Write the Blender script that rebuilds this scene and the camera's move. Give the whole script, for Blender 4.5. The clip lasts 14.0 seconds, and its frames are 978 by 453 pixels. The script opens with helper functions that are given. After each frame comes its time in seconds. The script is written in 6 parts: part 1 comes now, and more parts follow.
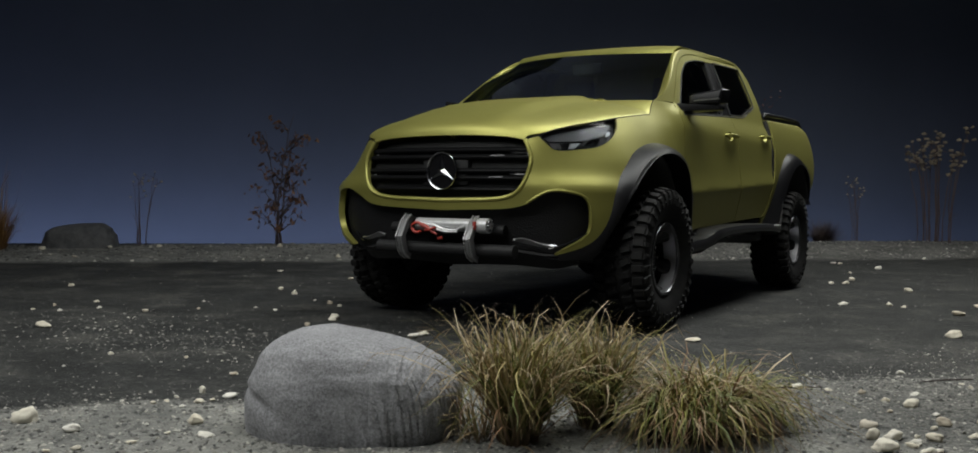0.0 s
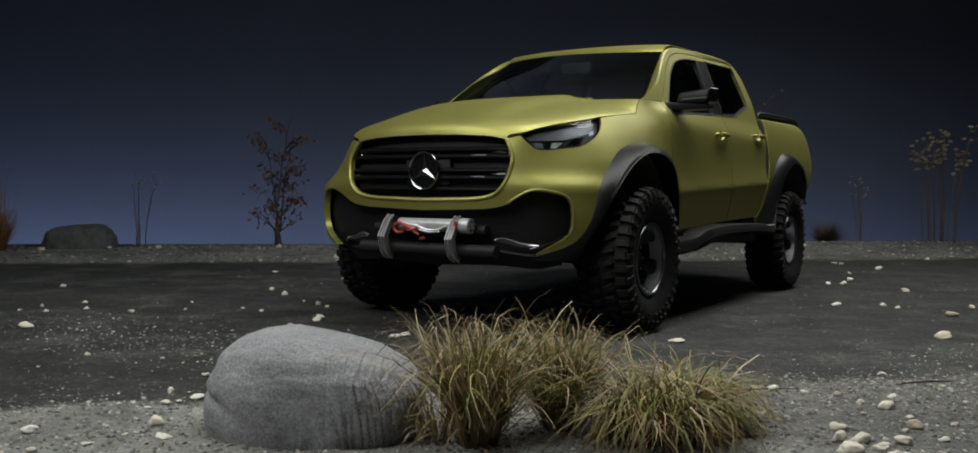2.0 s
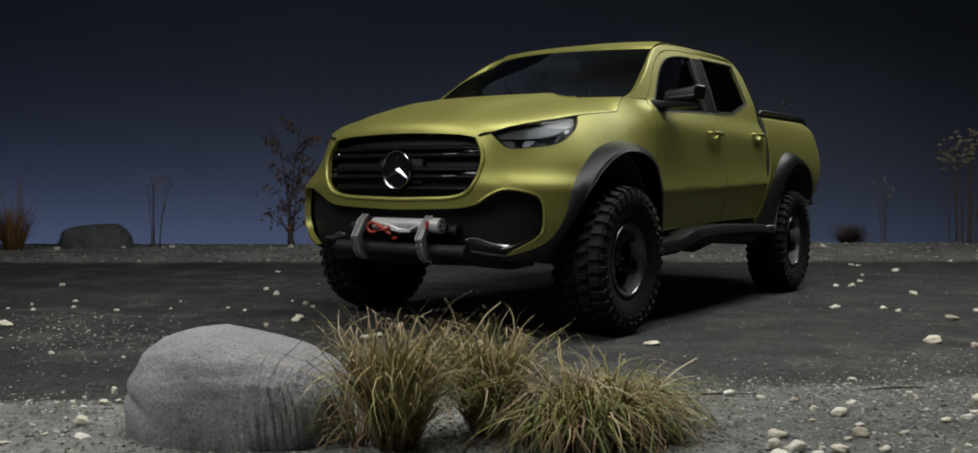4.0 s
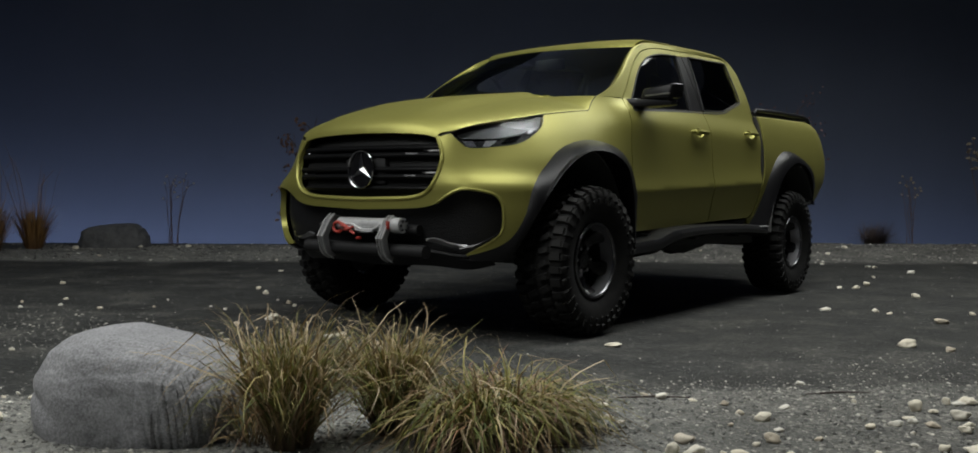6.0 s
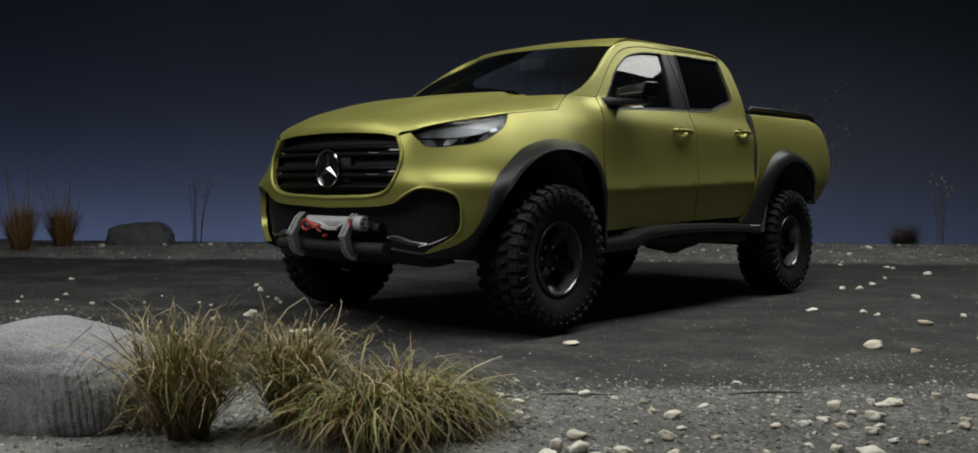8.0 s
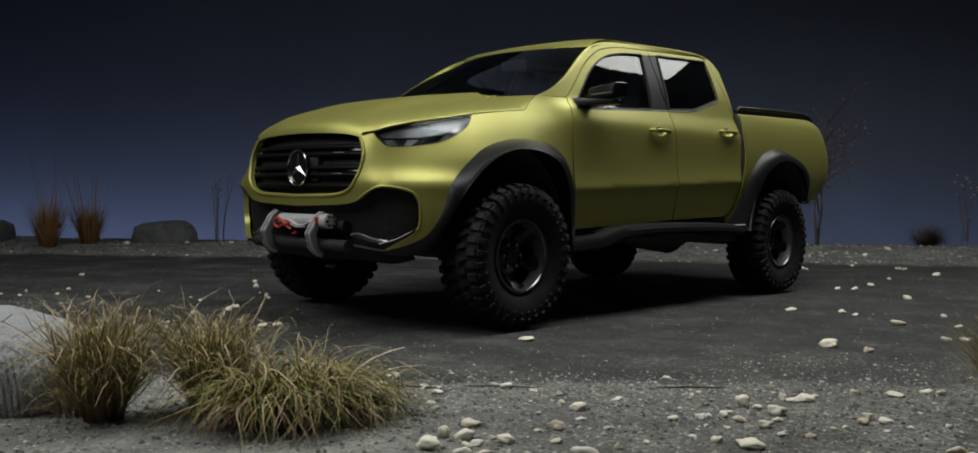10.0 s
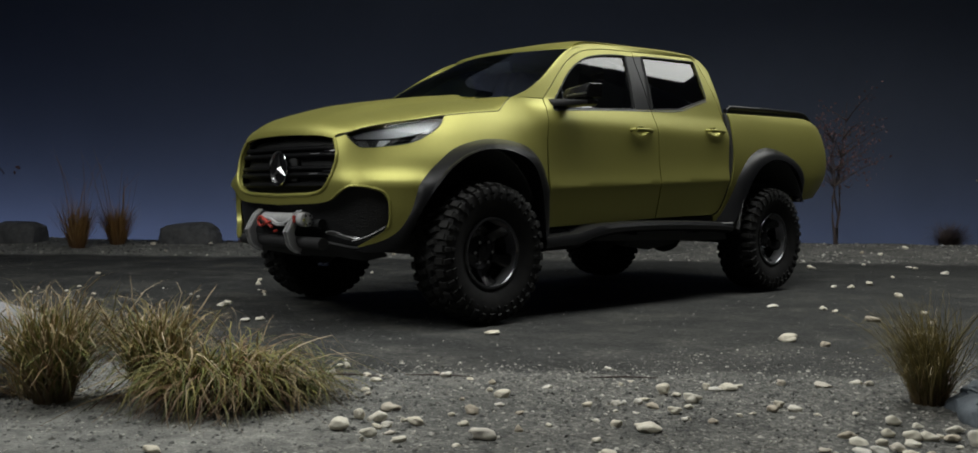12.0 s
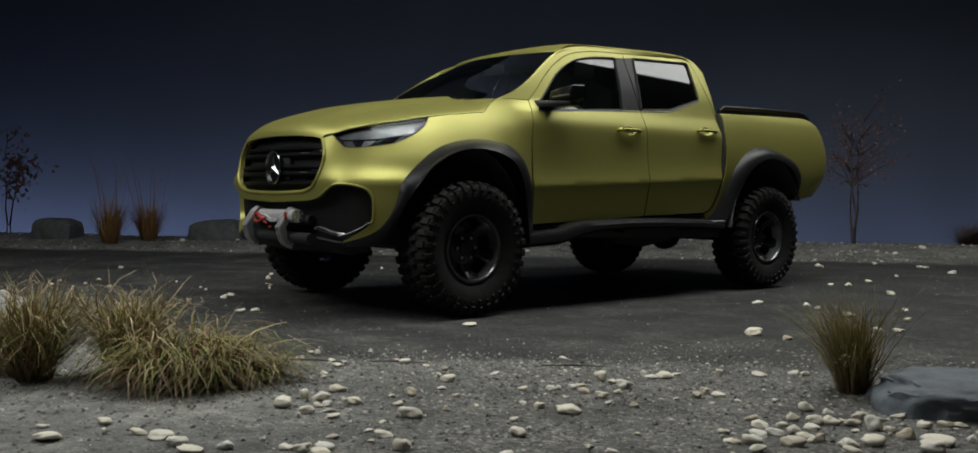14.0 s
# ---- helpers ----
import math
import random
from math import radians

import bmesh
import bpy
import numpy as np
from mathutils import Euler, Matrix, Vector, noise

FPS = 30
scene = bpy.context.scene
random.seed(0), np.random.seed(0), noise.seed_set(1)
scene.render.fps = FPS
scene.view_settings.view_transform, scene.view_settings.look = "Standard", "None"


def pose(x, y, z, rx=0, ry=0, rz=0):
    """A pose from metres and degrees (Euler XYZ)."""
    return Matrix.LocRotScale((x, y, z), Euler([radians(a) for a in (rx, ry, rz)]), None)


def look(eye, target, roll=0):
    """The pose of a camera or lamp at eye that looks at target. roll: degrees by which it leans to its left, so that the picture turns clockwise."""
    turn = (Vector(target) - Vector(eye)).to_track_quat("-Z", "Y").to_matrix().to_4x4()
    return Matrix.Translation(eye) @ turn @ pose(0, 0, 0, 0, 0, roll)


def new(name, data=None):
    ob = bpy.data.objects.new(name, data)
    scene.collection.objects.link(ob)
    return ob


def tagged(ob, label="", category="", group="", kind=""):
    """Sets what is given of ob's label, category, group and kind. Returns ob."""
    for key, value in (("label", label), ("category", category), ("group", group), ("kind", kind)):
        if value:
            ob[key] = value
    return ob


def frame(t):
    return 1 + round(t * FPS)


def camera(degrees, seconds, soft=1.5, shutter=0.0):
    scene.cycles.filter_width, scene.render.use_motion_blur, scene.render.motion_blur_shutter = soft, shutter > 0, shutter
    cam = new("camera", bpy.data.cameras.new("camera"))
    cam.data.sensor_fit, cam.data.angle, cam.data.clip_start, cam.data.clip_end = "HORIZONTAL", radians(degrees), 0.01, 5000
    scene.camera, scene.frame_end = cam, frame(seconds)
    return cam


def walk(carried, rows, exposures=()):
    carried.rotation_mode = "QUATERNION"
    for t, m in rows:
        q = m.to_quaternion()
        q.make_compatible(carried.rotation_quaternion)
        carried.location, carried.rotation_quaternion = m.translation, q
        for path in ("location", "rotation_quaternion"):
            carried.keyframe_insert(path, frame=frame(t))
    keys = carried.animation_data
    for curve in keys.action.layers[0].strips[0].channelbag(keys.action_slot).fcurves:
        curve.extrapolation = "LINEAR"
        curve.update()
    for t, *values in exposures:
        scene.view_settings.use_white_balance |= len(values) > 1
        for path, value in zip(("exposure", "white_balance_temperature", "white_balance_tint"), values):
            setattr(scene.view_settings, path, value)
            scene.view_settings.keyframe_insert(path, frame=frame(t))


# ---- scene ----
cam = camera(55.2, 14.0, soft=1.7)
PATH = [
    (0, (2.823, -4.881, 0.749), (1.771, -3.181, 0.677), 0.8),
    (0.5, (2.837, -4.868, 0.748), (1.785, -3.169, 0.676), 0.8),
    (1, (2.859, -4.847, 0.748), (1.803, -3.15, 0.676), 0.7),
    (1.5, (2.893, -4.814, 0.746), (1.829, -3.122, 0.675), 0.8),
    (2, (2.936, -4.771, 0.747), (1.863, -3.085, 0.676), 0.7),
    (2.5, (2.986, -4.716, 0.744), (1.897, -3.04, 0.674), 0.7),
    (3, (3.052, -4.655, 0.742), (1.943, -2.992, 0.673), 0.7),
    (5.5, (3.431, -4.312, 0.745), (2.228, -2.716, 0.674), 0.7),
    (6, (3.53, -4.243, 0.744), (2.302, -2.666, 0.674), 0.7),
    (6.5, (3.628, -4.175, 0.744), (2.376, -2.617, 0.673), 0.7),
    (7, (3.725, -4.102, 0.741), (2.45, -2.563, 0.672), 0.7),
    (7.5, (3.825, -4.036, 0.741), (2.527, -2.516, 0.671), 0.7),
    (8, (3.927, -3.969, 0.744), (2.608, -2.468, 0.672), 0.7),
    (10.5, (4.457, -3.675, 0.737), (3.037, -2.269, 0.666), 0.7),
    (11, (4.56, -3.625, 0.732), (3.121, -2.238, 0.662), 0.6),
    (11.5, (4.659, -3.584, 0.73), (3.203, -2.214, 0.66), 0.6),
    (12, (4.76, -3.534, 0.724), (3.287, -2.183, 0.656), 0.5),
    (12.5, (4.868, -3.495, 0.723), (3.377, -2.163, 0.654), 0.6),
    (13, (4.971, -3.457, 0.721), (3.464, -2.144, 0.652), 0.6),
    (13.5, (5.075, -3.428, 0.723), (3.552, -2.134, 0.652), 0.6),
    (14, (5.169, -3.4, 0.721), (3.631, -2.124, 0.65), 0.6),
]
walk(cam, [(t, look(eye, target, roll)) for t, eye, target, roll in PATH])


# ---- world and lights ----
world = bpy.data.worlds.new("studio_dark")
scene.world = world
world.use_nodes = True
world.node_tree.nodes["Background"].inputs[0].default_value = (0.35, 0.45, 0.7, 1)
world.node_tree.nodes["Background"].inputs[1].default_value = 0.012
scene.view_settings.exposure = 0.0


def area_lamp(name, m, size_x, size_y, watts, colour, spread=180):
    lamp = bpy.data.lights.new(name, "AREA")
    lamp.shape, lamp.size, lamp.size_y, lamp.energy, lamp.color = "RECTANGLE", size_x, size_y, watts, colour
    lamp.spread = radians(spread)
    ob = new(name, lamp)
    ob.matrix_world = m
    return ob


def from_road(a, c):
    """The place a metres along the road and c metres across it."""
    return (a - c) * 0.70711, (a + c) * 0.70711


area_lamp("softbox_light", pose(1.68, 2.52, 5.0, 0, 0, -3), 1.7, 9.85, 305, (0.98, 1.0, 0.96), 150)
area_lamp("front_softbox_light", look((-0.9, -5.0, 4.8), (-0.4, -1.9, 0.0)), 4.6, 3.2, 150, (0.98, 1.0, 0.96), 140)
for k in range(5):
    x, y = from_road(-9.0 + 5.0 * k, 7.60)
    area_lamp("backdrop_light", pose(x, y, -0.35, 131, 0, 45), 5.0, 0.25, (45, 40, 33, 21, 13)[k], (0.52, 0.63, 1.0))

# ---- materials ----


def material(name, colour, rough=0.5, metal=0.0, **inputs):
    m = bpy.data.materials.new(name)
    m.use_nodes = True
    p = m.node_tree.nodes["Principled BSDF"]
    p.inputs["Base Color"].default_value = (*colour, 1)
    p.inputs["Roughness"].default_value, p.inputs["Metallic"].default_value = rough, metal
    for key, value in inputs.items():
        p.inputs[key.replace("_", " ")].default_value = value
    return m


def node(m, kind, **settings):
    n = m.node_tree.nodes.new(kind)
    for key, value in settings.items():
        if key in n.inputs:
            n.inputs[key].default_value = value
        elif key == "data_type":
            n.data_type = value
        elif key == "blend_type":
            n.blend_type = value
        elif key == "operation":
            n.operation = value
        elif key == "rotation_type":
            n.rotation_type = value
        elif key == "interpolation_type":
            n.interpolation_type = value
    return n


def wire(m, a, b):
    m.node_tree.links.new(a, b)


def noise_of(m, scale, detail=6.0, rough=0.6, vector=None):
    n = node(m, "ShaderNodeTexNoise", Scale=scale, Detail=detail, Roughness=rough)
    if vector is None:
        vector = node(m, "ShaderNodeTexCoord").outputs["Object"]
    wire(m, vector, n.inputs["Vector"])
    return n.outputs["Fac"]


def ramp(m, fac, *stops):
    n = node(m, "ShaderNodeValToRGB")
    e = n.color_ramp.elements
    while len(e) < len(stops):
        e.new(0.5)
    for k, (at, colour) in enumerate(stops):
        e[k].position, e[k].color = at, (*colour, 1)
    wire(m, fac, n.inputs[0])
    return n.outputs[0]


def mixed(m, fac, a, b, how="MIX"):
    n = node(m, "ShaderNodeMix", data_type="RGBA", blend_type=how)
    for value, at in ((fac, 0), (a, 6), (b, 7)):
        if hasattr(value, "links"):
            wire(m, value, n.inputs[at])
        else:
            n.inputs[at].default_value = value if at == 0 else (*value, 1)
    return n.outputs[2]


def bumped(m, height, strength=0.3, distance=0.01):
    b = node(m, "ShaderNodeBump", Strength=strength, Distance=distance)
    wire(m, height, b.inputs["Height"])
    wire(m, b.outputs[0], m.node_tree.nodes["Principled BSDF"].inputs["Normal"])


def coloured(m, socket, to="Base Color"):
    wire(m, socket, m.node_tree.nodes["Principled BSDF"].inputs[to])


PAINT = material("satin_lime_paint", (0.34, 0.33, 0.08), 0.46, 0.64, Coat_Weight=0.18, Coat_Roughness=0.40)
coloured(PAINT, ramp(PAINT, noise_of(PAINT, 420, 2), (0.35, (0.282, 0.268, 0.066)), (0.65, (0.335, 0.318, 0.084))))
coloured(PAINT, ramp(PAINT, noise_of(PAINT, 3.0, 3), (0.3, (0.43, 0.43, 0.43)), (0.7, (0.47, 0.47, 0.47))), "Roughness")
TRIM = material("grey_black_trim_plastic", (0.008, 0.008, 0.009), 0.36, Specular_IOR_Level=0.20)
bumped(TRIM, noise_of(TRIM, 600, 2), 0.15, 0.001)
BLACK = material("black_plastic", (0.019, 0.019, 0.020), 0.5, Specular_IOR_Level=0.22)
GLOSS = material("gloss_black", (0.008, 0.008, 0.009), 0.12)
LOUVRE = material("satin_black_louvre", (0.006, 0.006, 0.0065), 0.38, Specular_IOR_Level=0.06)
LINER = material("wheel_well_felt", (0.06, 0.06, 0.06), 0.95)
RUBBER = material("tyre_rubber", (0.014, 0.014, 0.015), 0.7, Specular_IOR_Level=0.16)
bumped(RUBBER, noise_of(RUBBER, 90, 5), 0.25, 0.004)
coloured(RUBBER, ramp(RUBBER, noise_of(RUBBER, 14, 5), (0.35, (0.009, 0.009, 0.0095)), (0.75, (0.019, 0.0185, 0.018))))
RIM = material("black_rim_paint", (0.020, 0.020, 0.022), 0.25, 0.3)
STEEL = material("machined_steel", (0.50, 0.50, 0.51), 0.25, 1.0)
SILVER = material("silver_bracket_paint", (0.5, 0.5, 0.51), 0.3, 0.45)
coloured(SILVER, ramp(SILVER, noise_of(SILVER, 40, 4), (0.3, (0.52, 0.52, 0.53)), (0.7, (0.68, 0.68, 0.69))))
CHROME = material("chrome", (0.55, 0.55, 0.57), 0.12, 1.0)
DARK_CHROME = material("dark_chrome", (0.38, 0.38, 0.40), 0.16, 1.0)
BRACKET = material("grey_bracket_paint", (0.36, 0.36, 0.37), 0.32, 0.7)
RED = material("red_hook_paint", (0.36, 0.04, 0.028), 0.45)
SEAM = material("shut_line_shadow_gap", (0.010, 0.010, 0.008), 0.8)
GLASS = material("tinted_glass", (0.05, 0.055, 0.055), 0.02, 0.0, Transmission_Weight=1.0, IOR=1.5)
CLEAR_GLASS = material("windscreen_glass", (0.62, 0.68, 0.64), 0.02, 0.0, Transmission_Weight=1.0, IOR=1.5)
LENS = material("headlamp_lens", (0.85, 0.87, 0.9), 0.03, 0.0, Transmission_Weight=1.0, IOR=1.24)
LAMP_GREY = material("headlamp_bezel", (0.022, 0.022, 0.025), 0.4, 0.2)
LAMP_SOFT = material("headlamp_light_bar", (0.15, 0.153, 0.16), 0.32, 0.5)
LAMP_MID = material("headlamp_side_bezel", (0.12, 0.12, 0.125), 0.35, 0.3)
LAMP_WHITE = material("headlamp_reflector", (0.45, 0.46, 0.48), 0.3, 0.5)
MIRROR_SHELL = material("mirror_shell_paint", (0.010, 0.010, 0.011), 0.26, Specular_IOR_Level=0.22)
SILVER_TRIM = material("dark_silver_trim", (0.34, 0.34, 0.35), 0.3, 0.85)
STEP = material("satin_black_step", (0.015, 0.015, 0.016), 0.28, Specular_IOR_Level=0.5)
RING = material("polished_black_ring", (0.14, 0.14, 0.15), 0.22, 0.9)
BARREL = material("polished_rim_barrel", (0.36, 0.36, 0.38), 0.34, 0.85)
SEAT = material("dark_upholstery", (0.05, 0.05, 0.052), 0.8)

# ---- building helpers ----


def link(name, bm, mat, parent=None, label="", smooth=True):
    mesh = bpy.data.meshes.new(name)
    bm.normal_update()
    bm.to_mesh(mesh)
    bm.free()
    mats = mat if isinstance(mat, (list, tuple)) else [mat]
    for one in mats:
        mesh.materials.append(one)
    if smooth:
        mesh.shade_smooth()
        mesh.set_sharp_from_angle(angle=radians(38))
    ob = new(name, mesh)
    if parent:
        ob.parent = parent
    if label:
        ob["label"] = label
    return ob


def part(name, bm, mat, parent, label="", smooth=True):
    return link(name, bm, mat, parent, label, smooth)


def from_arrays(verts, faces):
    bm = bmesh.new()
    vs = [bm.verts.new(v) for v in verts]
    for f in faces:
        try:
            bm.faces.new([vs[i] for i in f])
        except ValueError:
            pass
    return bm


def grid_faces(rows, cols, wrap=False):
    out = []
    for r in range(rows - 1):
        for c in range(cols if wrap else cols - 1):
            d = (c + 1) % cols
            out.append((r * cols + c, r * cols + d, (r + 1) * cols + d, (r + 1) * cols + c))
    return out


def grid(fn, us, vs):
    """A sheet of points fn(u, v)."""
    return from_arrays([fn(u, v) for v in vs for u in us], grid_faces(len(vs), len(us)))


def thickened(bm, depth):
    """Gives an open sheet a back and edges, against its normals."""
    bmesh.ops.recalc_face_normals(bm, faces=bm.faces)
    bmesh.ops.solidify(bm, geom=bm.faces[:], thickness=depth)
    return bm


def box(bm, size, m, bevel=0.0):
    made = bmesh.ops.create_cube(bm, size=1.0, matrix=m @ Matrix.Diagonal((*size, 1)))
    if bevel:
        edges = list({e for v in made["verts"] for e in v.link_edges})
        bmesh.ops.bevel(bm, geom=edges, offset=bevel, segments=2, affect="EDGES", profile=0.6)
    return bm


def lathe(profile, steps=48, axis="x", closed=False):
    """Turns (along, radius) pairs round an axis."""
    verts, n = [], len(profile)
    for k in range(steps):
        a = 2 * math.pi * k / steps
        for s, r in profile:
            p = (s, r * math.cos(a), r * math.sin(a))
            verts.append(p if axis == "x" else (p[1], p[2], p[0]))
    faces = []
    for k in range(steps):
        q = (k + 1) % steps
        for j in range(n if closed else n - 1):
            i = (j + 1) % n
            faces.append((k * n + j, k * n + i, q * n + i, q * n + j))
    return from_arrays(verts, faces)


def tube(points, radius, sides=8, bm=None, closed=False):
    """A round bar along points; radius may be a list."""
    bm = bm or bmesh.new()
    points = [Vector(p) for p in points]
    n = len(points)
    rings = []
    for k, p in enumerate(points):
        before, after = points[(k - 1) % n if closed else max(0, k - 1)], points[(k + 1) % n if closed else min(n - 1, k + 1)]
        way = (after - before).normalized()
        side = way.cross(Vector((0, 0, 1)))
        side = side.normalized() if side.length > 1e-4 else Vector((1, 0, 0))
        up = side.cross(way)
        r = float(radius[k] if isinstance(radius, (list, tuple)) else radius)
        rings.append([bm.verts.new(p + r * (math.cos(2 * math.pi * j / sides) * side + math.sin(2 * math.pi * j / sides) * up)) for j in range(sides)])
    for k in range(n if closed else n - 1):
        a, b = rings[k], rings[(k + 1) % n]
        for j in range(sides):
            bm.faces.new((a[j], a[(j + 1) % sides], b[(j + 1) % sides], b[j]))
    if not closed:
        bm.faces.new(rings[0][::-1])
        bm.faces.new(rings[-1])
    return bm


def rounded(points, times=2, closed=True):
    """Cuts the corners of a line of points."""
    pts = [np.array(p, float) for p in points]
    for _ in range(times):
        out = [] if closed else [pts[0]]
        for k in range(len(pts) if closed else len(pts) - 1):
            a, b = pts[k], pts[(k + 1) % len(pts)]
            out += [0.75 * a + 0.25 * b, 0.25 * a + 0.75 * b]
        if not closed:
            out.append(pts[-1])
        pts = out
    return pts


def spaced(points, step, closed=True):
    """The same line with points not further apart than step."""
    out = []
    n = len(points)
    for k in range(n if closed else n - 1):
        a, b = np.array(points[k], float), np.array(points[(k + 1) % n], float)
        m = max(1, int(np.ceil(np.linalg.norm(b - a) / step)))
        out += [a + (b - a) * j / m for j in range(m)]
    if not closed:
        out.append(np.array(points[-1], float))
    return out


def inside(poly, pts):
    """Which of pts lie inside the closed line poly."""
    poly, pts = np.asarray(poly), np.asarray(pts)
    hit = np.zeros(len(pts), bool)
    for a, b in zip(poly, np.roll(poly, -1, 0)):
        if a[1] != b[1]:
            cross = ((a[1] > pts[:, 1]) != (b[1] > pts[:, 1])) & (pts[:, 0] < (b[0] - a[0]) * (pts[:, 1] - a[1]) / (b[1] - a[1]) + a[0])
            hit ^= cross
    return hit


def far_side(p):
    """The place of a point on the other side of the truck, whose nose corner stands a little wider."""
    x, y, z = p
    w = min(1.0, abs(x) / 0.8) * min(1.0, max(0.0, (0.3 - y) / 0.6)) * min(1.0, max(0.0, (1.35 - z) / 0.3))
    wide = 0.045 * min(1.0, max(0.0, (abs(x) - 0.5) / 0.3)) * min(1.0, max(0.0, (0.3 - y) / 0.6)) * min(1.0, max(0.0, (1.0 - z) / 0.15))
    return np.array((-x - 0.052 * w - wide, y - 0.035 * w * min(1.0, abs(x) / 0.8), z))


def panel(fn, outline, holes=(), step=0.03, depth=0.02, lift=0.0, mirror=False, creases=()):
    """A sheet on the surface fn(u, v) inside an outline, with holes through it and turned-in edges."""
    from mathutils.geometry import delaunay_2d_cdt
    loops = [spaced(outline, step * 0.8)] + [spaced(h, step * 0.8) for h in holes]
    pts, edges = [], []
    for loop in loops:
        base = len(pts)
        pts += loop
        edges += [(base + k, base + (k + 1) % len(loop)) for k in range(len(loop))]
    border = np.array(pts)
    lo, hi = border.min(0), border.max(0)
    gu, gv = np.meshgrid(np.arange(lo[0], hi[0], step), np.arange(lo[1], hi[1], step))
    cells = np.stack((gu.ravel(), gv.ravel()), 1)
    for line in creases:
        us = np.arange(lo[0], hi[0], step * 0.7)
        vs = np.interp(us, [p[0] for p in line], [p[1] for p in line])
        cells = cells[np.abs(cells[:, 1] - np.interp(cells[:, 0], us, vs)) > step * 0.45]
    keep = inside(loops[0], cells)
    for loop in loops[1:]:
        keep &= ~inside(loop, cells)
    cells = cells[keep]
    near = np.array([np.min(np.hypot(*(border - c).T)) for c in cells]) if len(cells) else np.zeros(0)
    pts = pts + list(cells[near > step * 0.5])
    for line in creases:
        us = np.arange(lo[0], hi[0], step * 0.7)
        row = np.stack((us, np.interp(us, [p[0] for p in line], [p[1] for p in line])), 1)
        row = row[inside(loops[0], row)]
        row = [p for p in row if np.min(np.hypot(*(border - p).T)) > step * 0.3]
        edges += [(len(pts) + k, len(pts) + k + 1) for k in range(len(row) - 1)]
        pts = pts + row
    v2, _, f2, *_ = delaunay_2d_cdt([Vector(p) for p in pts], edges, [], 0, 1e-6)
    v2 = np.array([tuple(v) for v in v2])
    f2 = np.array([f for f in f2 if len(f) == 3])
    mid = v2[f2].mean(1)
    ok = inside(loops[0], mid)
    for loop in loops[1:]:
        ok &= ~inside(loop, mid)
    f2 = f2[ok]
    place, normal = [], []
    for u, v in v2:
        p = fn(u, v)
        n = np.cross(fn(u + 1e-3, v) - p, fn(u, v + 1e-3) - p)
        n = n / (np.linalg.norm(n) + 1e-12)
        place.append(p + lift * n)
        normal.append(n)
    bm = bmesh.new()
    seat = far_side if mirror else (lambda p: p)
    vs = [bm.verts.new(seat(p)) for p in place]
    for a, b, c in f2:
        if np.cross(v2[b] - v2[a], v2[c] - v2[a]) < 0:
            b, c = c, b
        if mirror:
            b, c = c, b
        bm.faces.new((vs[a], vs[b], vs[c]))
    if depth:
        rim = [e for e in bm.edges if len(e.link_faces) == 1]
        index = {v: k for k, v in enumerate(vs)}
        top, low = {}, {}
        for e in rim:
            for v in e.verts:
                if v not in top:
                    k = index[v]
                    top[v] = bm.verts.new(seat(place[k] - 0.0015 * normal[k]))
                    low[v] = bm.verts.new(seat(place[k] - depth * normal[k]))
        for e in rim:
            loop = e.link_loops[0]
            a, b = loop.vert, loop.link_loop_next.vert
            bm.faces.new((b, a, top[a], top[b]))
            bm.faces.new((top[b], top[a], low[a], low[b]))
    for v in [v for v in bm.verts if not v.link_faces]:
        bm.verts.remove(v)
    return bm


def thing(name, label, category, group="", m=None):
    ob = tagged(new(name), label, category, group)
    ob.empty_display_size = 0.2
    if m is not None:
        ob.matrix_world = m
    return ob


# ---- studio: ground, road, backdrop ----


def wobble(x, y, s, seed=0.0):
    return noise.noise(Vector((x * s, y * s, seed)))


def ground_height(x, y):
    a, c = (x + y) * 0.70711, (y - x) * 0.70711
    edge = 0.25 * wobble(x, y, 0.9, 3.1) + 0.10 * wobble(x, y, 3.0, 5.2)
    back = min(1.0, max(0.0, (c + edge - 4.4) / 1.7))
    front = min(1.0, max(0.0, (-2.05 - c + edge) / 0.25))
    ridge = 0.085 + 0.04 * min(1.0, max(-1.0, a / 5)) + 0.04 * math.exp(-((a - 2.3) / 1.6) ** 2) + 0.05 * min(1.0, max(0.0, (-4.2 - a) / 1.2))
    z = ridge * back * back * (3 - 2 * back) + 0.014 * front
    rough = 0.25 + 0.75 * max(front, min(1.0, back * 3))
    z += rough * (0.010 * wobble(x, y, 2.3, 1.0) + 0.006 * wobble(x, y, 7.0, 2.0) + 0.0035 * wobble(x, y, 22.0, 4.0))
    return z - 0.004


def axis_points(stops):
    out = [stops[0][0]]
    for (a, step), (b, _) in zip(stops, stops[1:]):
        n = max(1, round((b - a) / step))
        out += [a + (b - a) * (k + 1) / n for k in range(n)]
    return out


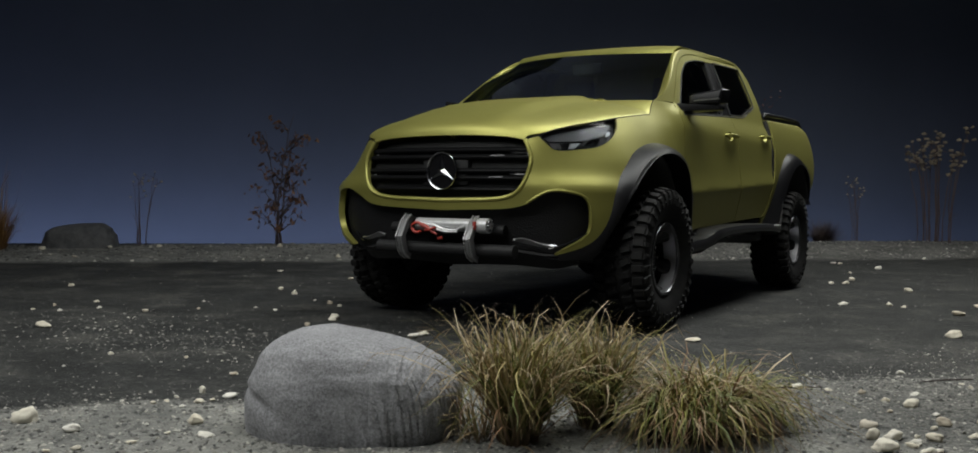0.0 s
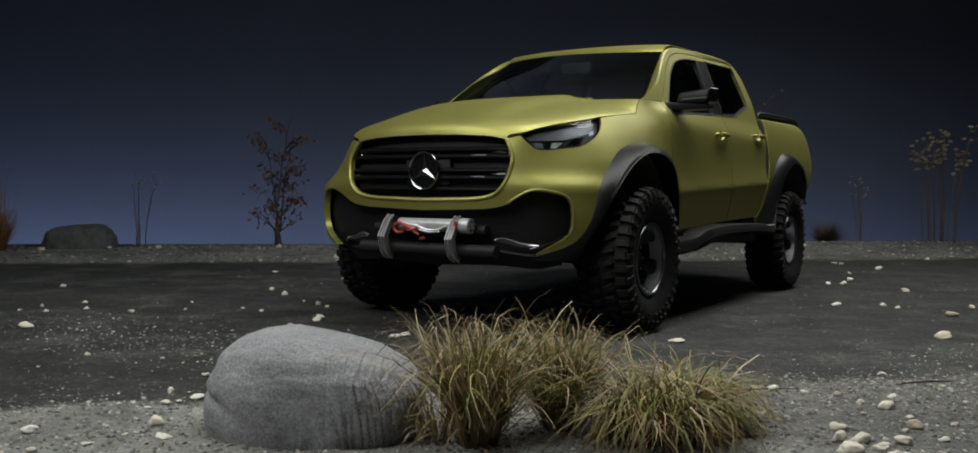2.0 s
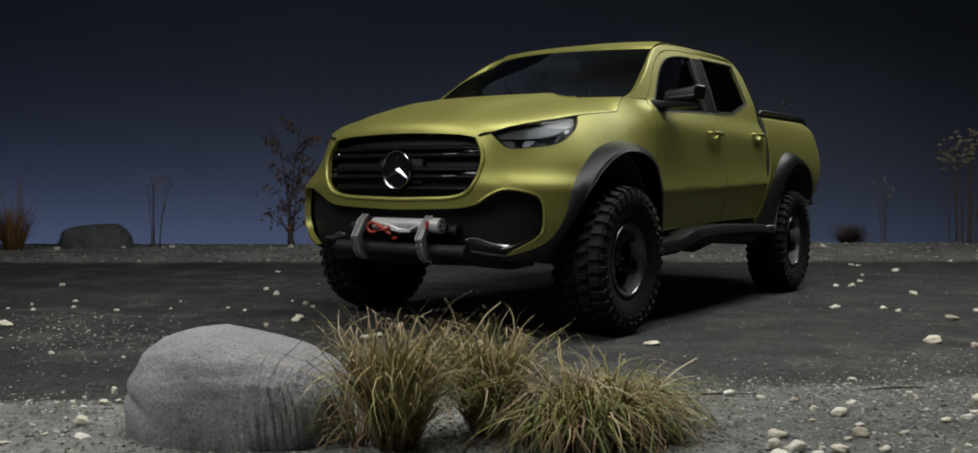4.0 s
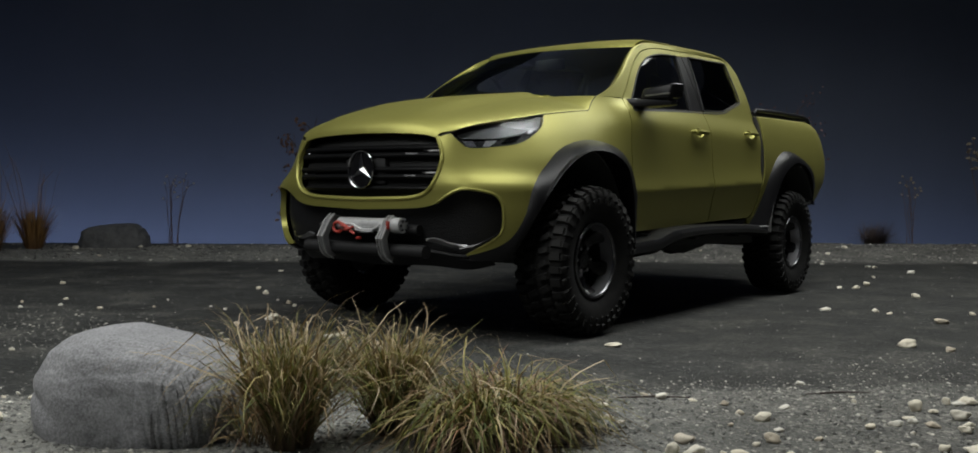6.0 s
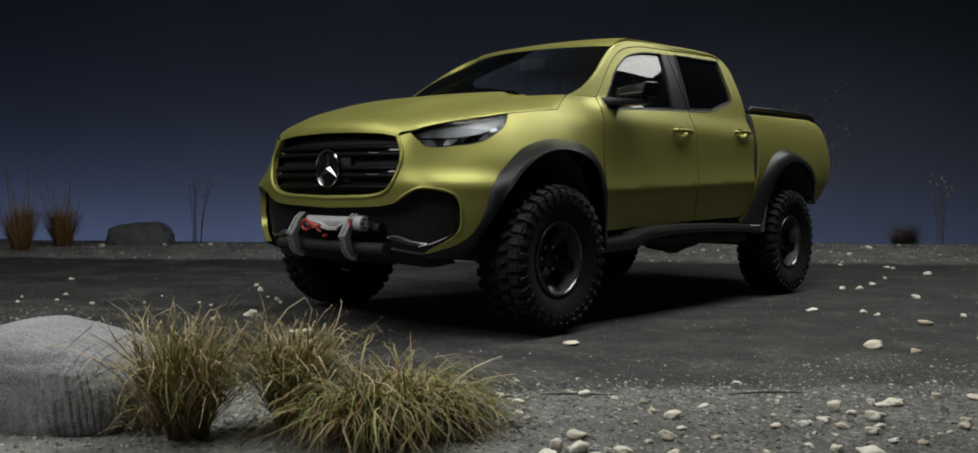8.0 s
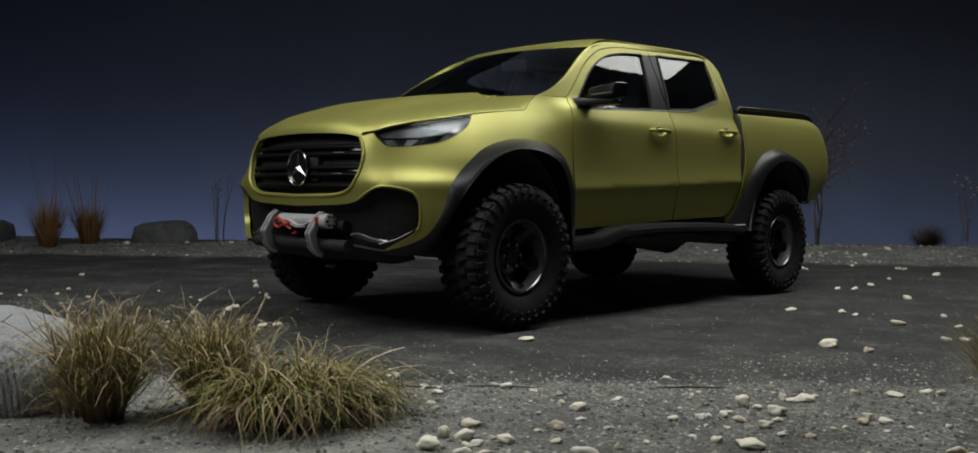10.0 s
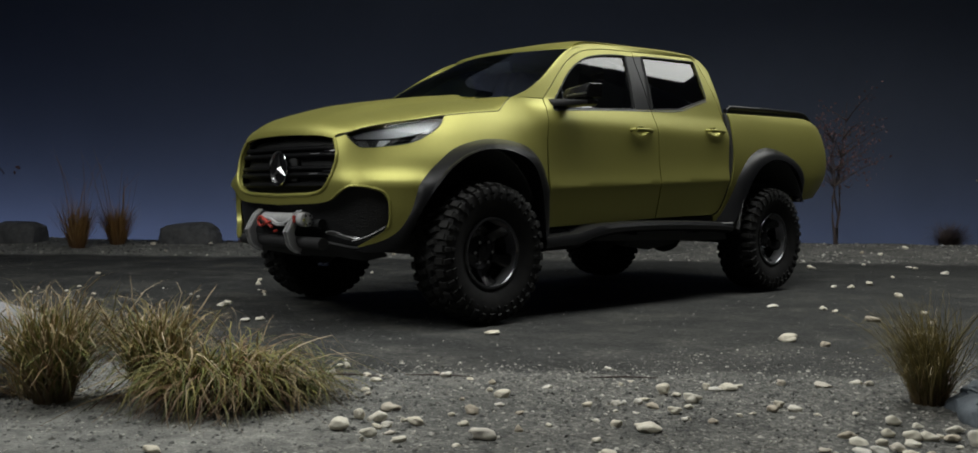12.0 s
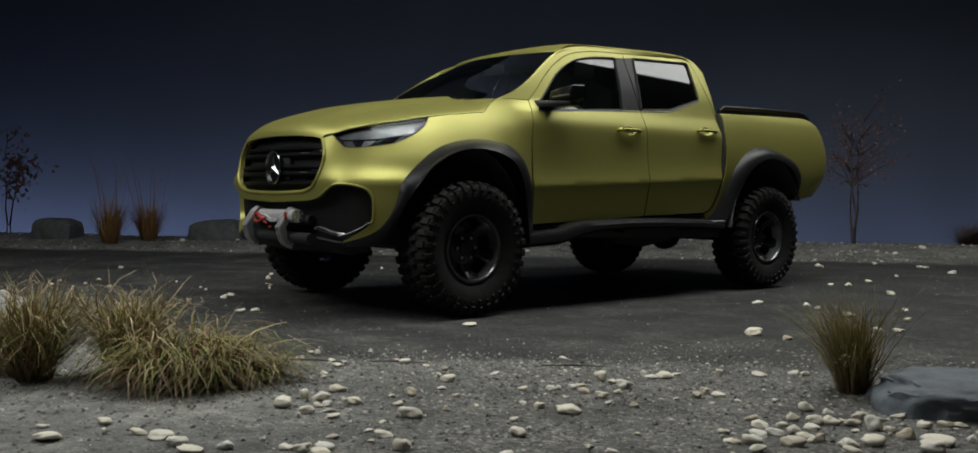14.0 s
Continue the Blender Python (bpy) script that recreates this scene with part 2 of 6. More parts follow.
GROUND = material("gravel_and_tarmac", (0.1, 0.1, 0.1), 0.85)
gx = node(GROUND, "ShaderNodeNewGeometry").outputs["Position"]
turned = node(GROUND, "ShaderNodeVectorRotate", rotation_type="Z_AXIS", Angle=radians(-45))
wire(GROUND, gx, turned.inputs["Vector"])
split = node(GROUND, "ShaderNodeSeparateXYZ")
wire(GROUND, turned.outputs[0], split.inputs[0])
edge_a = noise_of(GROUND, 0.9, 6, 0.65, gx)
edge_b = noise_of(GROUND, 6.0, 8, 0.7, gx)


def maths(m, how, a, b=0.0, c=0.0):
    n = node(m, "ShaderNodeMath", operation=how)
    for k, value in enumerate((a, b, c)):
        if hasattr(value, "links"):
            wire(m, value, n.inputs[k])
        else:
            n.inputs[k].default_value = value
    return n.outputs[0]


ragged = maths(GROUND, "ADD", maths(GROUND, "MULTIPLY_ADD", edge_a, 0.8, -0.40), maths(GROUND, "MULTIPLY_ADD", edge_b, 0.5, -0.25))
across = maths(GROUND, "ADD", split.outputs[1], ragged)
front_mask = node(GROUND, "ShaderNodeMapRange", interpolation_type="SMOOTHSTEP")
for key, value in zip(("From Min", "From Max", "To Min", "To Max"), (-2.00, -2.12, 0.0, 1.0)):
    front_mask.inputs[key].default_value = value
wire(GROUND, across, front_mask.inputs["Value"])
back_mask = node(GROUND, "ShaderNodeMapRange", interpolation_type="SMOOTHSTEP")
for key, value in zip(("From Min", "From Max", "To Min", "To Max"), (4.35, 4.8, 0.0, 1.0)):
    back_mask.inputs[key].default_value = value
wire(GROUND, across, back_mask.inputs["Value"])
gravel_fac = maths(GROUND, "MAXIMUM", front_mask.outputs[0], back_mask.outputs[0])
fine = noise_of(GROUND, 160, 4, 0.7, gx)
mid_noise = noise_of(GROUND, 28, 6, 0.65, gx)
tarmac = mixed(GROUND, 0.5, ramp(GROUND, mid_noise, (0.3, (0.020, 0.021, 0.021)), (0.7, (0.046, 0.047, 0.046))), ramp(GROUND, fine, (0.35, (0.024, 0.025, 0.025)), (0.72, (0.075, 0.075, 0.072))))
tarmac = mixed(GROUND, maths(GROUND, "MULTIPLY", edge_a, 0.4), tarmac, (0.07, 0.069, 0.063))
gravel = mixed(GROUND, 0.5, ramp(GROUND, mid_noise, (0.3, (0.07, 0.069, 0.066)), (0.7, (0.17, 0.167, 0.155))), ramp(GROUND, fine, (0.3, (0.06, 0.06, 0.058)), (0.7, (0.25, 0.245, 0.225))))
long_map = node(GROUND, "ShaderNodeMapping")
long_map.inputs["Scale"].default_value = (0.8, 1.15, 1.0)
wire(GROUND, turned.outputs[0], long_map.inputs["Vector"])
tracks = noise_of(GROUND, 1.0, 7, 0.65, long_map.outputs[0])
tarmac = mixed(GROUND, ramp(GROUND, tracks, (0.38, (0.75, 0.75, 0.75)), (0.62, (0.0, 0.0, 0.0))), tarmac, (0.016, 0.018, 0.019))
patch_map = node(GROUND, "ShaderNodeMapping")
patch_map.inputs["Scale"].default_value = (2.0, 2.5, 1.0)
wire(GROUND, turned.outputs[0], patch_map.inputs["Vector"])
patches = noise_of(GROUND, 1.0, 9, 0.72, patch_map.outputs[0])
tarmac = mixed(GROUND, ramp(GROUND, patches, (0.42, (0.85, 0.85, 0.85)), (0.50, (0.0, 0.0, 0.0))), tarmac, (0.014, 0.015, 0.0148))
tarmac = mixed(GROUND, ramp(GROUND, patches, (0.52, (0.0, 0.0, 0.0)), (0.62, (0.6, 0.6, 0.6))), tarmac, (0.10, 0.097, 0.089))
speck = noise_of(GROUND, 75, 3, 0.5, gx)
tarmac = mixed(GROUND, ramp(GROUND, speck, (0.66, (0, 0, 0)), (0.74, (0.8, 0.8, 0.8))), tarmac, (0.21, 0.21, 0.20))
gravel = mixed(GROUND, ramp(GROUND, speck, (0.62, (0, 0, 0)), (0.72, (0.5, 0.5, 0.5))), gravel, (0.36, 0.35, 0.325))
along_fade = node(GROUND, "ShaderNodeMapRange", interpolation_type="SMOOTHSTEP")
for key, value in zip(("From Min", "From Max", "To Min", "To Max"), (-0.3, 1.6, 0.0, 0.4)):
    along_fade.inputs[key].default_value = value
wire(GROUND, split.outputs[0], along_fade.inputs["Value"])
near_edge = node(GROUND, "ShaderNodeMapRange", interpolation_type="SMOOTHSTEP")
for key, value in zip(("From Min", "From Max", "To Min", "To Max"), (-0.6, -1.9, 0.0, 1.0)):
    near_edge.inputs[key].default_value = value
wire(GROUND, across, near_edge.inputs["Value"])
dust = maths(GROUND, "MULTIPLY", maths(GROUND, "MULTIPLY", along_fade.outputs[0], near_edge.outputs[0]), ramp(GROUND, tracks, (0.35, (0.2, 0.2, 0.2)), (0.6, (1, 1, 1))))
tarmac = mixed(GROUND, dust, tarmac, (0.085, 0.081, 0.074))
# darkens the tarmac further along the road, away from the gravel edge
dark_along = maths(GROUND, "MULTIPLY", along_fade.outputs[0], maths(GROUND, "SUBTRACT", 1.0, near_edge.outputs[0]))
tarmac = mixed(GROUND, maths(GROUND, "MULTIPLY", dark_along, 2.4), tarmac, (0.52, 0.53, 0.50), "MULTIPLY")
pits = node(GROUND, "ShaderNodeTexVoronoi", Scale=62.0)
wire(GROUND, gx, pits.inputs["Vector"])
pit_tone = node(GROUND, "ShaderNodeSeparateColor")
wire(GROUND, pits.outputs["Color"], pit_tone.inputs[0])
tarmac = mixed(GROUND, 0.8, tarmac, ramp(GROUND, pit_tone.outputs[0], (0.0, (0.50, 0.51, 0.51)), (0.75, (0.98, 0.98, 0.96)), (0.93, (1.5, 1.48, 1.42)), (1.0, (2.6, 2.55, 2.4))), "MULTIPLY")
stones = node(GROUND, "ShaderNodeTexVoronoi", Scale=85.0)
wire(GROUND, gx, stones.inputs["Vector"])
tone_of = node(GROUND, "ShaderNodeSeparateColor")
wire(GROUND, stones.outputs["Color"], tone_of.inputs[0])
gravel = mixed(GROUND, 0.6, gravel, ramp(GROUND, tone_of.outputs[0], (0.0, (0.05, 0.05, 0.048)), (0.6, (0.14, 0.138, 0.128)), (0.85, (0.24, 0.235, 0.215)), (1.0, (0.42, 0.405, 0.36))))
gravel = mixed(GROUND, ramp(GROUND, patches, (0.36, (0.55, 0.55, 0.55)), (0.5, (0.0, 0.0, 0.0))), gravel, (0.06, 0.058, 0.054))
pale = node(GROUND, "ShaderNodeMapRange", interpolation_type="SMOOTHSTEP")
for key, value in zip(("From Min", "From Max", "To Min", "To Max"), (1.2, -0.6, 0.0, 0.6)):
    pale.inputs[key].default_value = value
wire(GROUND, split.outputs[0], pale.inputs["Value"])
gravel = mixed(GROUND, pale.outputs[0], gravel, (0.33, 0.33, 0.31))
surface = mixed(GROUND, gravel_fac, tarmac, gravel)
mottle = noise_of(GROUND, 1.7, 8, 0.72, gx)
surface = mixed(GROUND, 1.0, surface, ramp(GROUND, mottle, (0.36, (0.60, 0.61, 0.61)), (0.62, (1.26, 1.25, 1.23))), "MULTIPLY")
crumb = noise_of(GROUND, 11.0, 6, 0.7, gx)
surface = mixed(GROUND, 1.0, surface, ramp(GROUND, crumb, (0.34, (0.70, 0.70, 0.71)), (0.60, (1.18, 1.18, 1.17))), "MULTIPLY")
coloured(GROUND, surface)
relief = maths(GROUND, "ADD", maths(GROUND, "MULTIPLY", fine, 0.6), maths(GROUND, "MULTIPLY", mid_noise, 1.5))
relief = maths(GROUND, "ADD", relief, maths(GROUND, "MULTIPLY", patches, 2.2))
relief = maths(GROUND, "SUBTRACT", relief, maths(GROUND, "MULTIPLY", pits.outputs["Distance"], 0.5))
relief = maths(GROUND, "SUBTRACT", relief, maths(GROUND, "MULTIPLY", maths(GROUND, "MULTIPLY", stones.outputs["Distance"], 0.9), gravel_fac))
bumped(GROUND, relief, 0.85, 0.012)

along = axis_points([(-16, 0.5), (-6, 0.12), (-3.2, 0.035), (4.4, 0.12), (9, 0.5), (15, 1)])
cross = axis_points([(-12, 0.5), (-5.2, 0.05), (-3.6, 0.025), (-1.4, 0.06), (1.0, 0.12), (4.0, 0.06), (6.6, 1)])


def ground_point(a, c):
    x, y = from_road(a, c)
    return (x, y, ground_height(x, y))


tagged(link("ground", grid(ground_point, along, cross), GROUND), "grey gravel shoulders along a dark worn tarmac road", "ground", kind="structure")
EDGE = material("platform_edge_board", (0.03, 0.03, 0.03), 0.9)
bm = bmesh.new()
x, y = from_road(-0.5, 6.64)
box(bm, (31, 0.06, 0.5), pose(x, y, -0.18, 0, 0, 45))
tagged(link("platform_edge", bm, EDGE, smooth=False), "dark board along the set's back edge", "platform edge", kind="structure")

BACK = material("backdrop_paint", (0.06, 0.07, 0.09), 0.9)
coloured(BACK, ramp(BACK, noise_of(BACK, 0.7, 4), (0.3, (0.055, 0.065, 0.085)), (0.7, (0.065, 0.075, 0.098))))
# unseen room surfaces, kept pale so their bounce fills the dark parts
BOUNCE_GREY = material("grey_studio_paint", (0.62, 0.62, 0.63), 0.95)


def slab(name, size, m, mat, label, category):
    bm = bmesh.new()
    box(bm, size, m)
    return tagged(link(name, bm, mat, smooth=False), label, category, kind="structure")


x, y = from_road(-1, 8.6)
slab("backdrop", (44, 0.2, 9), pose(x, y, 3.5, 0, 0, 45), BACK, "plain painted backdrop lit blue from below", "backdrop")
x, y = from_road(-1, -1.75)
slab("floor", (44, 21.5, 0.2), pose(x, y, -1.1, 0, 0, 45), BOUNCE_GREY, "unseen grey floor under the set, pale to bounce fill light", "floor")
slab("ceiling", (44, 21.5, 0.2), pose(x, y, 8.1, 0, 0, 45), BOUNCE_GREY, "unseen grey ceiling, pale to bounce fill light", "ceiling")
x, y = from_road(-1, -12.4)
slab("wall_south", (44, 0.2, 9.2), pose(x, y, 3.5, 0, 0, 45), BOUNCE_GREY, "unseen grey wall, pale to bounce fill light", "wall")
x, y = from_road(-23, -1.8)
slab("wall_west", (0.2, 21, 9.2), pose(x, y, 3.5, 0, 0, 45), BOUNCE_GREY, "unseen grey wall, pale to bounce fill light", "wall")
x, y = from_road(21, -1.8)
slab("wall_east", (0.2, 21, 9.2), pose(x, y, 3.5, 0, 0, 45), BOUNCE_GREY, "unseen grey wall, pale to bounce fill light", "wall")

# ---- the pickup truck ----
truck = thing("pickup_truck", "satin lime-yellow double-cab pickup with black wheel-arch flares and off-road tyres", "pickup truck")
# The body side: plan curves at eight heights, from the middle of the nose round the corner and along the doors --
COLS = [0.0, 0.25, 0.48, 0.64, 0.78, 0.92, 1.07, 1.28, 1.58, 1.93, 2.43, 3.03, 3.63, 3.90]
Y_SIDE = [0.5, 1.0, 1.6, 2.2, 2.47]
NOSE = {
    0.42: [(0, -.76), (.25, -.755), (.48, -.725), (.62, -.68), (.72, -.60), (.79, -.50), (.84, -.36), (.86, -.15), (.86, .15)],
    0.60: [(0, -.80), (.25, -.79), (.48, -.755), (.65, -.69), (.76, -.60), (.83, -.49), (.875, -.35), (.89, -.15), (.89, .15)],
    0.78: [(0, -.82), (.25, -.81), (.483, -.778), (.638, -.718), (.75, -.61), (.829, -.488), (.876, -.342), (.89, -.15), (.895, .15)],
    0.93: [(0, -.81), (.25, -.80), (.479, -.757), (.596, -.675), (.694, -.544), (.774, -.414), (.831, -.287), (.865, -.12), (.88, .15)],
    1.05: [(0, -.79), (.25, -.775), (.46, -.725), (.57, -.655), (.66, -.50), (.73, -.36), (.775, -.24), (.815, -.08), (.84, .17)],
    1.14: [(0, -.75), (.25, -.735), (.45, -.68), (.545, -.60), (.62, -.44), (.68, -.30), (.725, -.19), (.765, -.05), (.795, .18)],
    1.22: [(0, -.68), (.25, -.66), (.43, -.60), (.52, -.50), (.585, -.36), (.64, -.24), (.685, -.13), (.72, .0), (.745, .2)],
    1.30: [(0, -.60), (.25, -.58), (.42, -.52), (.50, -.42), (.56, -.30), (.61, -.18), (.65, -.07), (.68, .05), (.70, .22)],
    1.45: [(0, -.50), (.25, -.48), (.40, -.42), (.47, -.32), (.52, -.2), (.56, -.08), (.60, .03), (.63, .1), (.65, .24)],
    1.60: [(0, -.40), (.25, -.38), (.38, -.32), (.44, -.22), (.49, -.1), (.52, .02), (.55, .1), (.57, .16), (.59, .26)],
    1.75: [(0, -.30), (.25, -.28), (.36, -.22), (.42, -.12), (.46, 0), (.48, .1), (.50, .15), (.52, .2), (.54, .28)],
}
X_SIDE = {0.42: [.835, .815, .815, .815, .815], 0.60: [.868, .852, .850, .848, .848], 0.78: [.892, .890, .890, .887, .887], 0.93: [.872, .868, .866, .864, .862],
          1.05: [.85, .852, .852, .85, .848], 1.14: [.83, .842, .842, .84, .838], 1.22: [.796, .817, .819, .817, .815], 1.30: [.757, .780, .786, .786, .784],
          1.45: [.70, .717, .728, .735, .738], 1.60: [.64, .65, .662, .67, .672], 1.75: [.565, .58, .592, .597, .60]}
# the ledge over the intakes, and the crease low on the doors
NOSE[0.85] = [tuple(np.array(a) + (np.array(b) - a) * (0.42 if 2 < k < 6 else 0.5)) for k, (a, b) in enumerate(zip(NOSE[0.93], NOSE[0.78]))]
X_SIDE[0.85] = [.884, .881, .880, .878, .877]
NOSE[0.73] = [tuple(np.array(a) + (np.array(b) - a) * 0.72) for a, b in zip(NOSE[0.60], NOSE[0.78])]
X_SIDE[0.73] = [.882, .872, .870, .868, .868]
LEVELS = sorted(NOSE)
NET = np.array([NOSE[z] + list(zip(X_SIDE[z], Y_SIDE)) for z in LEVELS])


def spline(knots, values, s):
    """A smooth curve through values (rows) at the knots."""
    knots, values = np.asarray(knots, float), np.asarray(values, float)
    s = np.clip(s, knots[0], knots[-1])
    i = int(np.clip(np.searchsorted(knots, s) - 1, 0, len(knots) - 2))
    h = knots[i + 1] - knots[i]
    t = (s - knots[i]) / h
    def slope(j):
        if j == 0:
            return (values[1] - values[0]) / (knots[1] - knots[0])
        if j == len(knots) - 1:
            return (values[-1] - values[-2]) / (knots[-1] - knots[-2])
        return (values[j + 1] - values[j - 1]) / (knots[j + 1] - knots[j - 1])
    a, b = slope(i) * h, slope(i + 1) * h
    return (2 * t ** 3 - 3 * t ** 2 + 1) * values[i] + (t ** 3 - 2 * t ** 2 + t) * a + (3 * t ** 2 - 2 * t ** 3) * values[i + 1] + (t ** 3 - t ** 2) * b


# the doors' section: full shoulder, hollow flank, sharp rising crease, tucked-in foot
DOOR_Z = [.42, .60, .70, .752, .766, .80, .85, .91, .98, 1.06, 1.14, 1.17, 1.19, 1.22, 1.25, 1.30]
DOOR_X = [.815, .850, .8700, .8820, .887, .8795, .8700, .8635, .8590, .8560, .8520, .8475, .8410, .8265, .8115, .786]
CREASES = [[(1.9, .748), (3.9, .832)], [(1.9, .762), (3.9, .846)]]


def flank(u, z):
    """The point of the body side at the way u round the car and the height z."""
    i = int(np.clip(np.searchsorted(LEVELS, z) - 1, 0, len(LEVELS) - 2))
    lo, hi = max(0, i - 1), min(len(LEVELS), i + 3)
    rows = []
    mirrored = -1 if u < 0 else 1
    for k in range(lo, hi):
        p = spline(COLS, NET[k], abs(u))
        rows.append(p)
    x, y = spline(LEVELS[lo:hi], rows, z)
    w = min(1.0, max(0.0, (abs(u) - 1.80) / 0.25)) * min(1.0, max(0.0, (1.31 - z) / 0.06))
    if w > 0:
        w = w * w * (3 - 2 * w)
        rise = 0.042 * (abs(u) - 2.0) * min(1.0, max(0.0, (1.08 - z) / 0.18))
        x += w * (spline(DOOR_Z, DOOR_X, z - rise) - x)
    return far_side((x, y, z)) if mirrored < 0 else np.array((x, y, z))


HOOD_LINE = [(0, 1.052), (.2, 1.048), (.385, 1.038), (.48, 1.022)]
SEAM_LINE = [(.48, 1.024), (.566, 1.044), (.775, 1.112), (1.07, 1.165), (1.33, 1.19), (1.59, 1.210)]
GRILLE = [(0, .708), (.172, .712), (.334, .719), (.419, .739), (.466, .778), (.498, .848), (.513, .92), (.502, .974), (.48, 1.022)]
VENT = [(0, .655), (.349, .667), (.43, .676), (.485, .692), (.545, .734), (.612, .764), (.69, .761), (.77, .736), (.797, .692), (.799, .626), (.797, .56), (.772, .52), (.632, .443)]
LAMP_LOW = [(.566, 1.04), (.615, 1.0), (.658, .97), (.77, .979), (.88, 1.0), (.985, 1.055), (1.055, 1.11), (1.072, 1.162)]
ARCH = [(.640, .437), (.70, .452), (.80, .487), (.866, .535), (.93, .66), (.965, .775), (1.02, .865), (1.14, .963), (1.30, 1.018), (1.48, 1.042), (1.68, 1.031), (1.80, .992), (1.885, .90), (1.93, .76), (1.965, .52)]
DOOR_FRONT_EDGE = [(1.975, .53), (1.945, .78), (1.955, 1.07), (1.985, 1.23), (2.01, 1.31)]
PILLAR_SEAM = [(2.01, 1.31), (2.10, 1.39), (2.28, 1.548), (2.46, 1.652), (2.68, 1.700), (3.0, 1.72), (3.70, 1.755), (3.79, 1.735)]
A_LINE = [(1.75, 1.31), (1.90, 1.365), (2.06, 1.455), (2.26, 1.60), (2.40, 1.68), (2.56, 1.725), (2.80, 1.745), (3.2, 1.762), (3.6, 1.770), (3.76, 1.762), (3.85, 1.728), (3.9, 1.66)]


def smooth_line(points, n=40):
    pts = np.array(points, float)
    way = np.concatenate(([0], np.cumsum(np.hypot(*np.diff(pts, axis=0).T))))
    return [spline(way, pts, s) for s in np.linspace(0, way[-1], n)]


front_outline = (smooth_line(GRILLE, 40)[:-1] + SEAM_LINE[:1] + smooth_line(LAMP_LOW, 40) + SEAM_LINE[4:] + [(1.60, 1.216)] + smooth_line([(1.62, 1.235), (1.68, 1.28), (1.75, 1.31)], 8)
                 + [tuple(np.array(p) - (0.006, 0)) for p in DOOR_FRONT_EDGE[::-1][:-2]] + smooth_line(ARCH, 60)[::-1][8:] + smooth_line(VENT, 60)[::-1])


def both_sides(name, outline, mat, parent, label="", holes=(), **extra):
    made = []
    for mirror in (False, True):
        made.append(part(name, panel(flank, outline, holes, mirror=mirror, **extra), mat, parent, label))
    return made


both_sides("front_wing", front_outline, PAINT, truck, step=0.026, depth=0.028)

# doors with their window openings
WINDOW_F = [(2.045, 1.253)] + smooth_line([(2.06, 1.268), (2.15, 1.355), (2.32, 1.515), (2.50, 1.617), (2.70, 1.664), (2.925, 1.684)], 30) + [(2.94, 1.676), (2.862, 1.310), (2.850, 1.302)]
WINDOW_R = [(3.13, 1.70), (3.735, 1.724), (3.748, 1.712), (3.735, 1.445), (3.725, 1.434), (3.37, 1.338), (3.35, 1.336), (3.05, 1.316), (3.055, 1.33)]
door_f = DOOR_FRONT_EDGE + smooth_line(PILLAR_SEAM[:6], 40)[1:] + [(3.03, 1.722), (3.03, 1.30), (3.025, .574)]
door_r = [(3.036, .575), (3.036, 1.30), (3.036, 1.722), (3.70, 1.752), (3.775, 1.735), (3.80, 1.69)] + smooth_line([(3.83, 1.55), (3.875, 1.36), (3.885, 1.26), (3.865, .974), (3.835, .80), (3.80, .69), (3.755, .618), (3.68, .592)], 30)
pillar_hole_f = WINDOW_F[:-3] + [(3.03, 1.690), (3.03, 1.308)] + [(2.850, 1.300)]
pillar_hole_r = [(3.036, 1.308), (3.036, 1.692)] + WINDOW_R[:-2]
def cup_ring(u0, z0, r):
    return [(u0 + .066 * r * math.cos(a), z0 + .030 * r * math.sin(a)) for a in np.linspace(0, 2 * math.pi, 28, endpoint=False)]


HANDLES = {"front_door": (2.85, 1.157), "rear_door": (3.715, 1.196)}
doors = []
for outline, hole, kind in ((door_f, pillar_hole_f, "front_door"), (door_r, pillar_hole_r, "rear_door")):
    for mirror in (False, True):
        doors.append(part(kind, panel(flank, outline, [hole, cup_ring(*HANDLES[kind], 1.0)], step=0.026, depth=0.025, mirror=mirror, creases=CREASES), PAINT, truck))
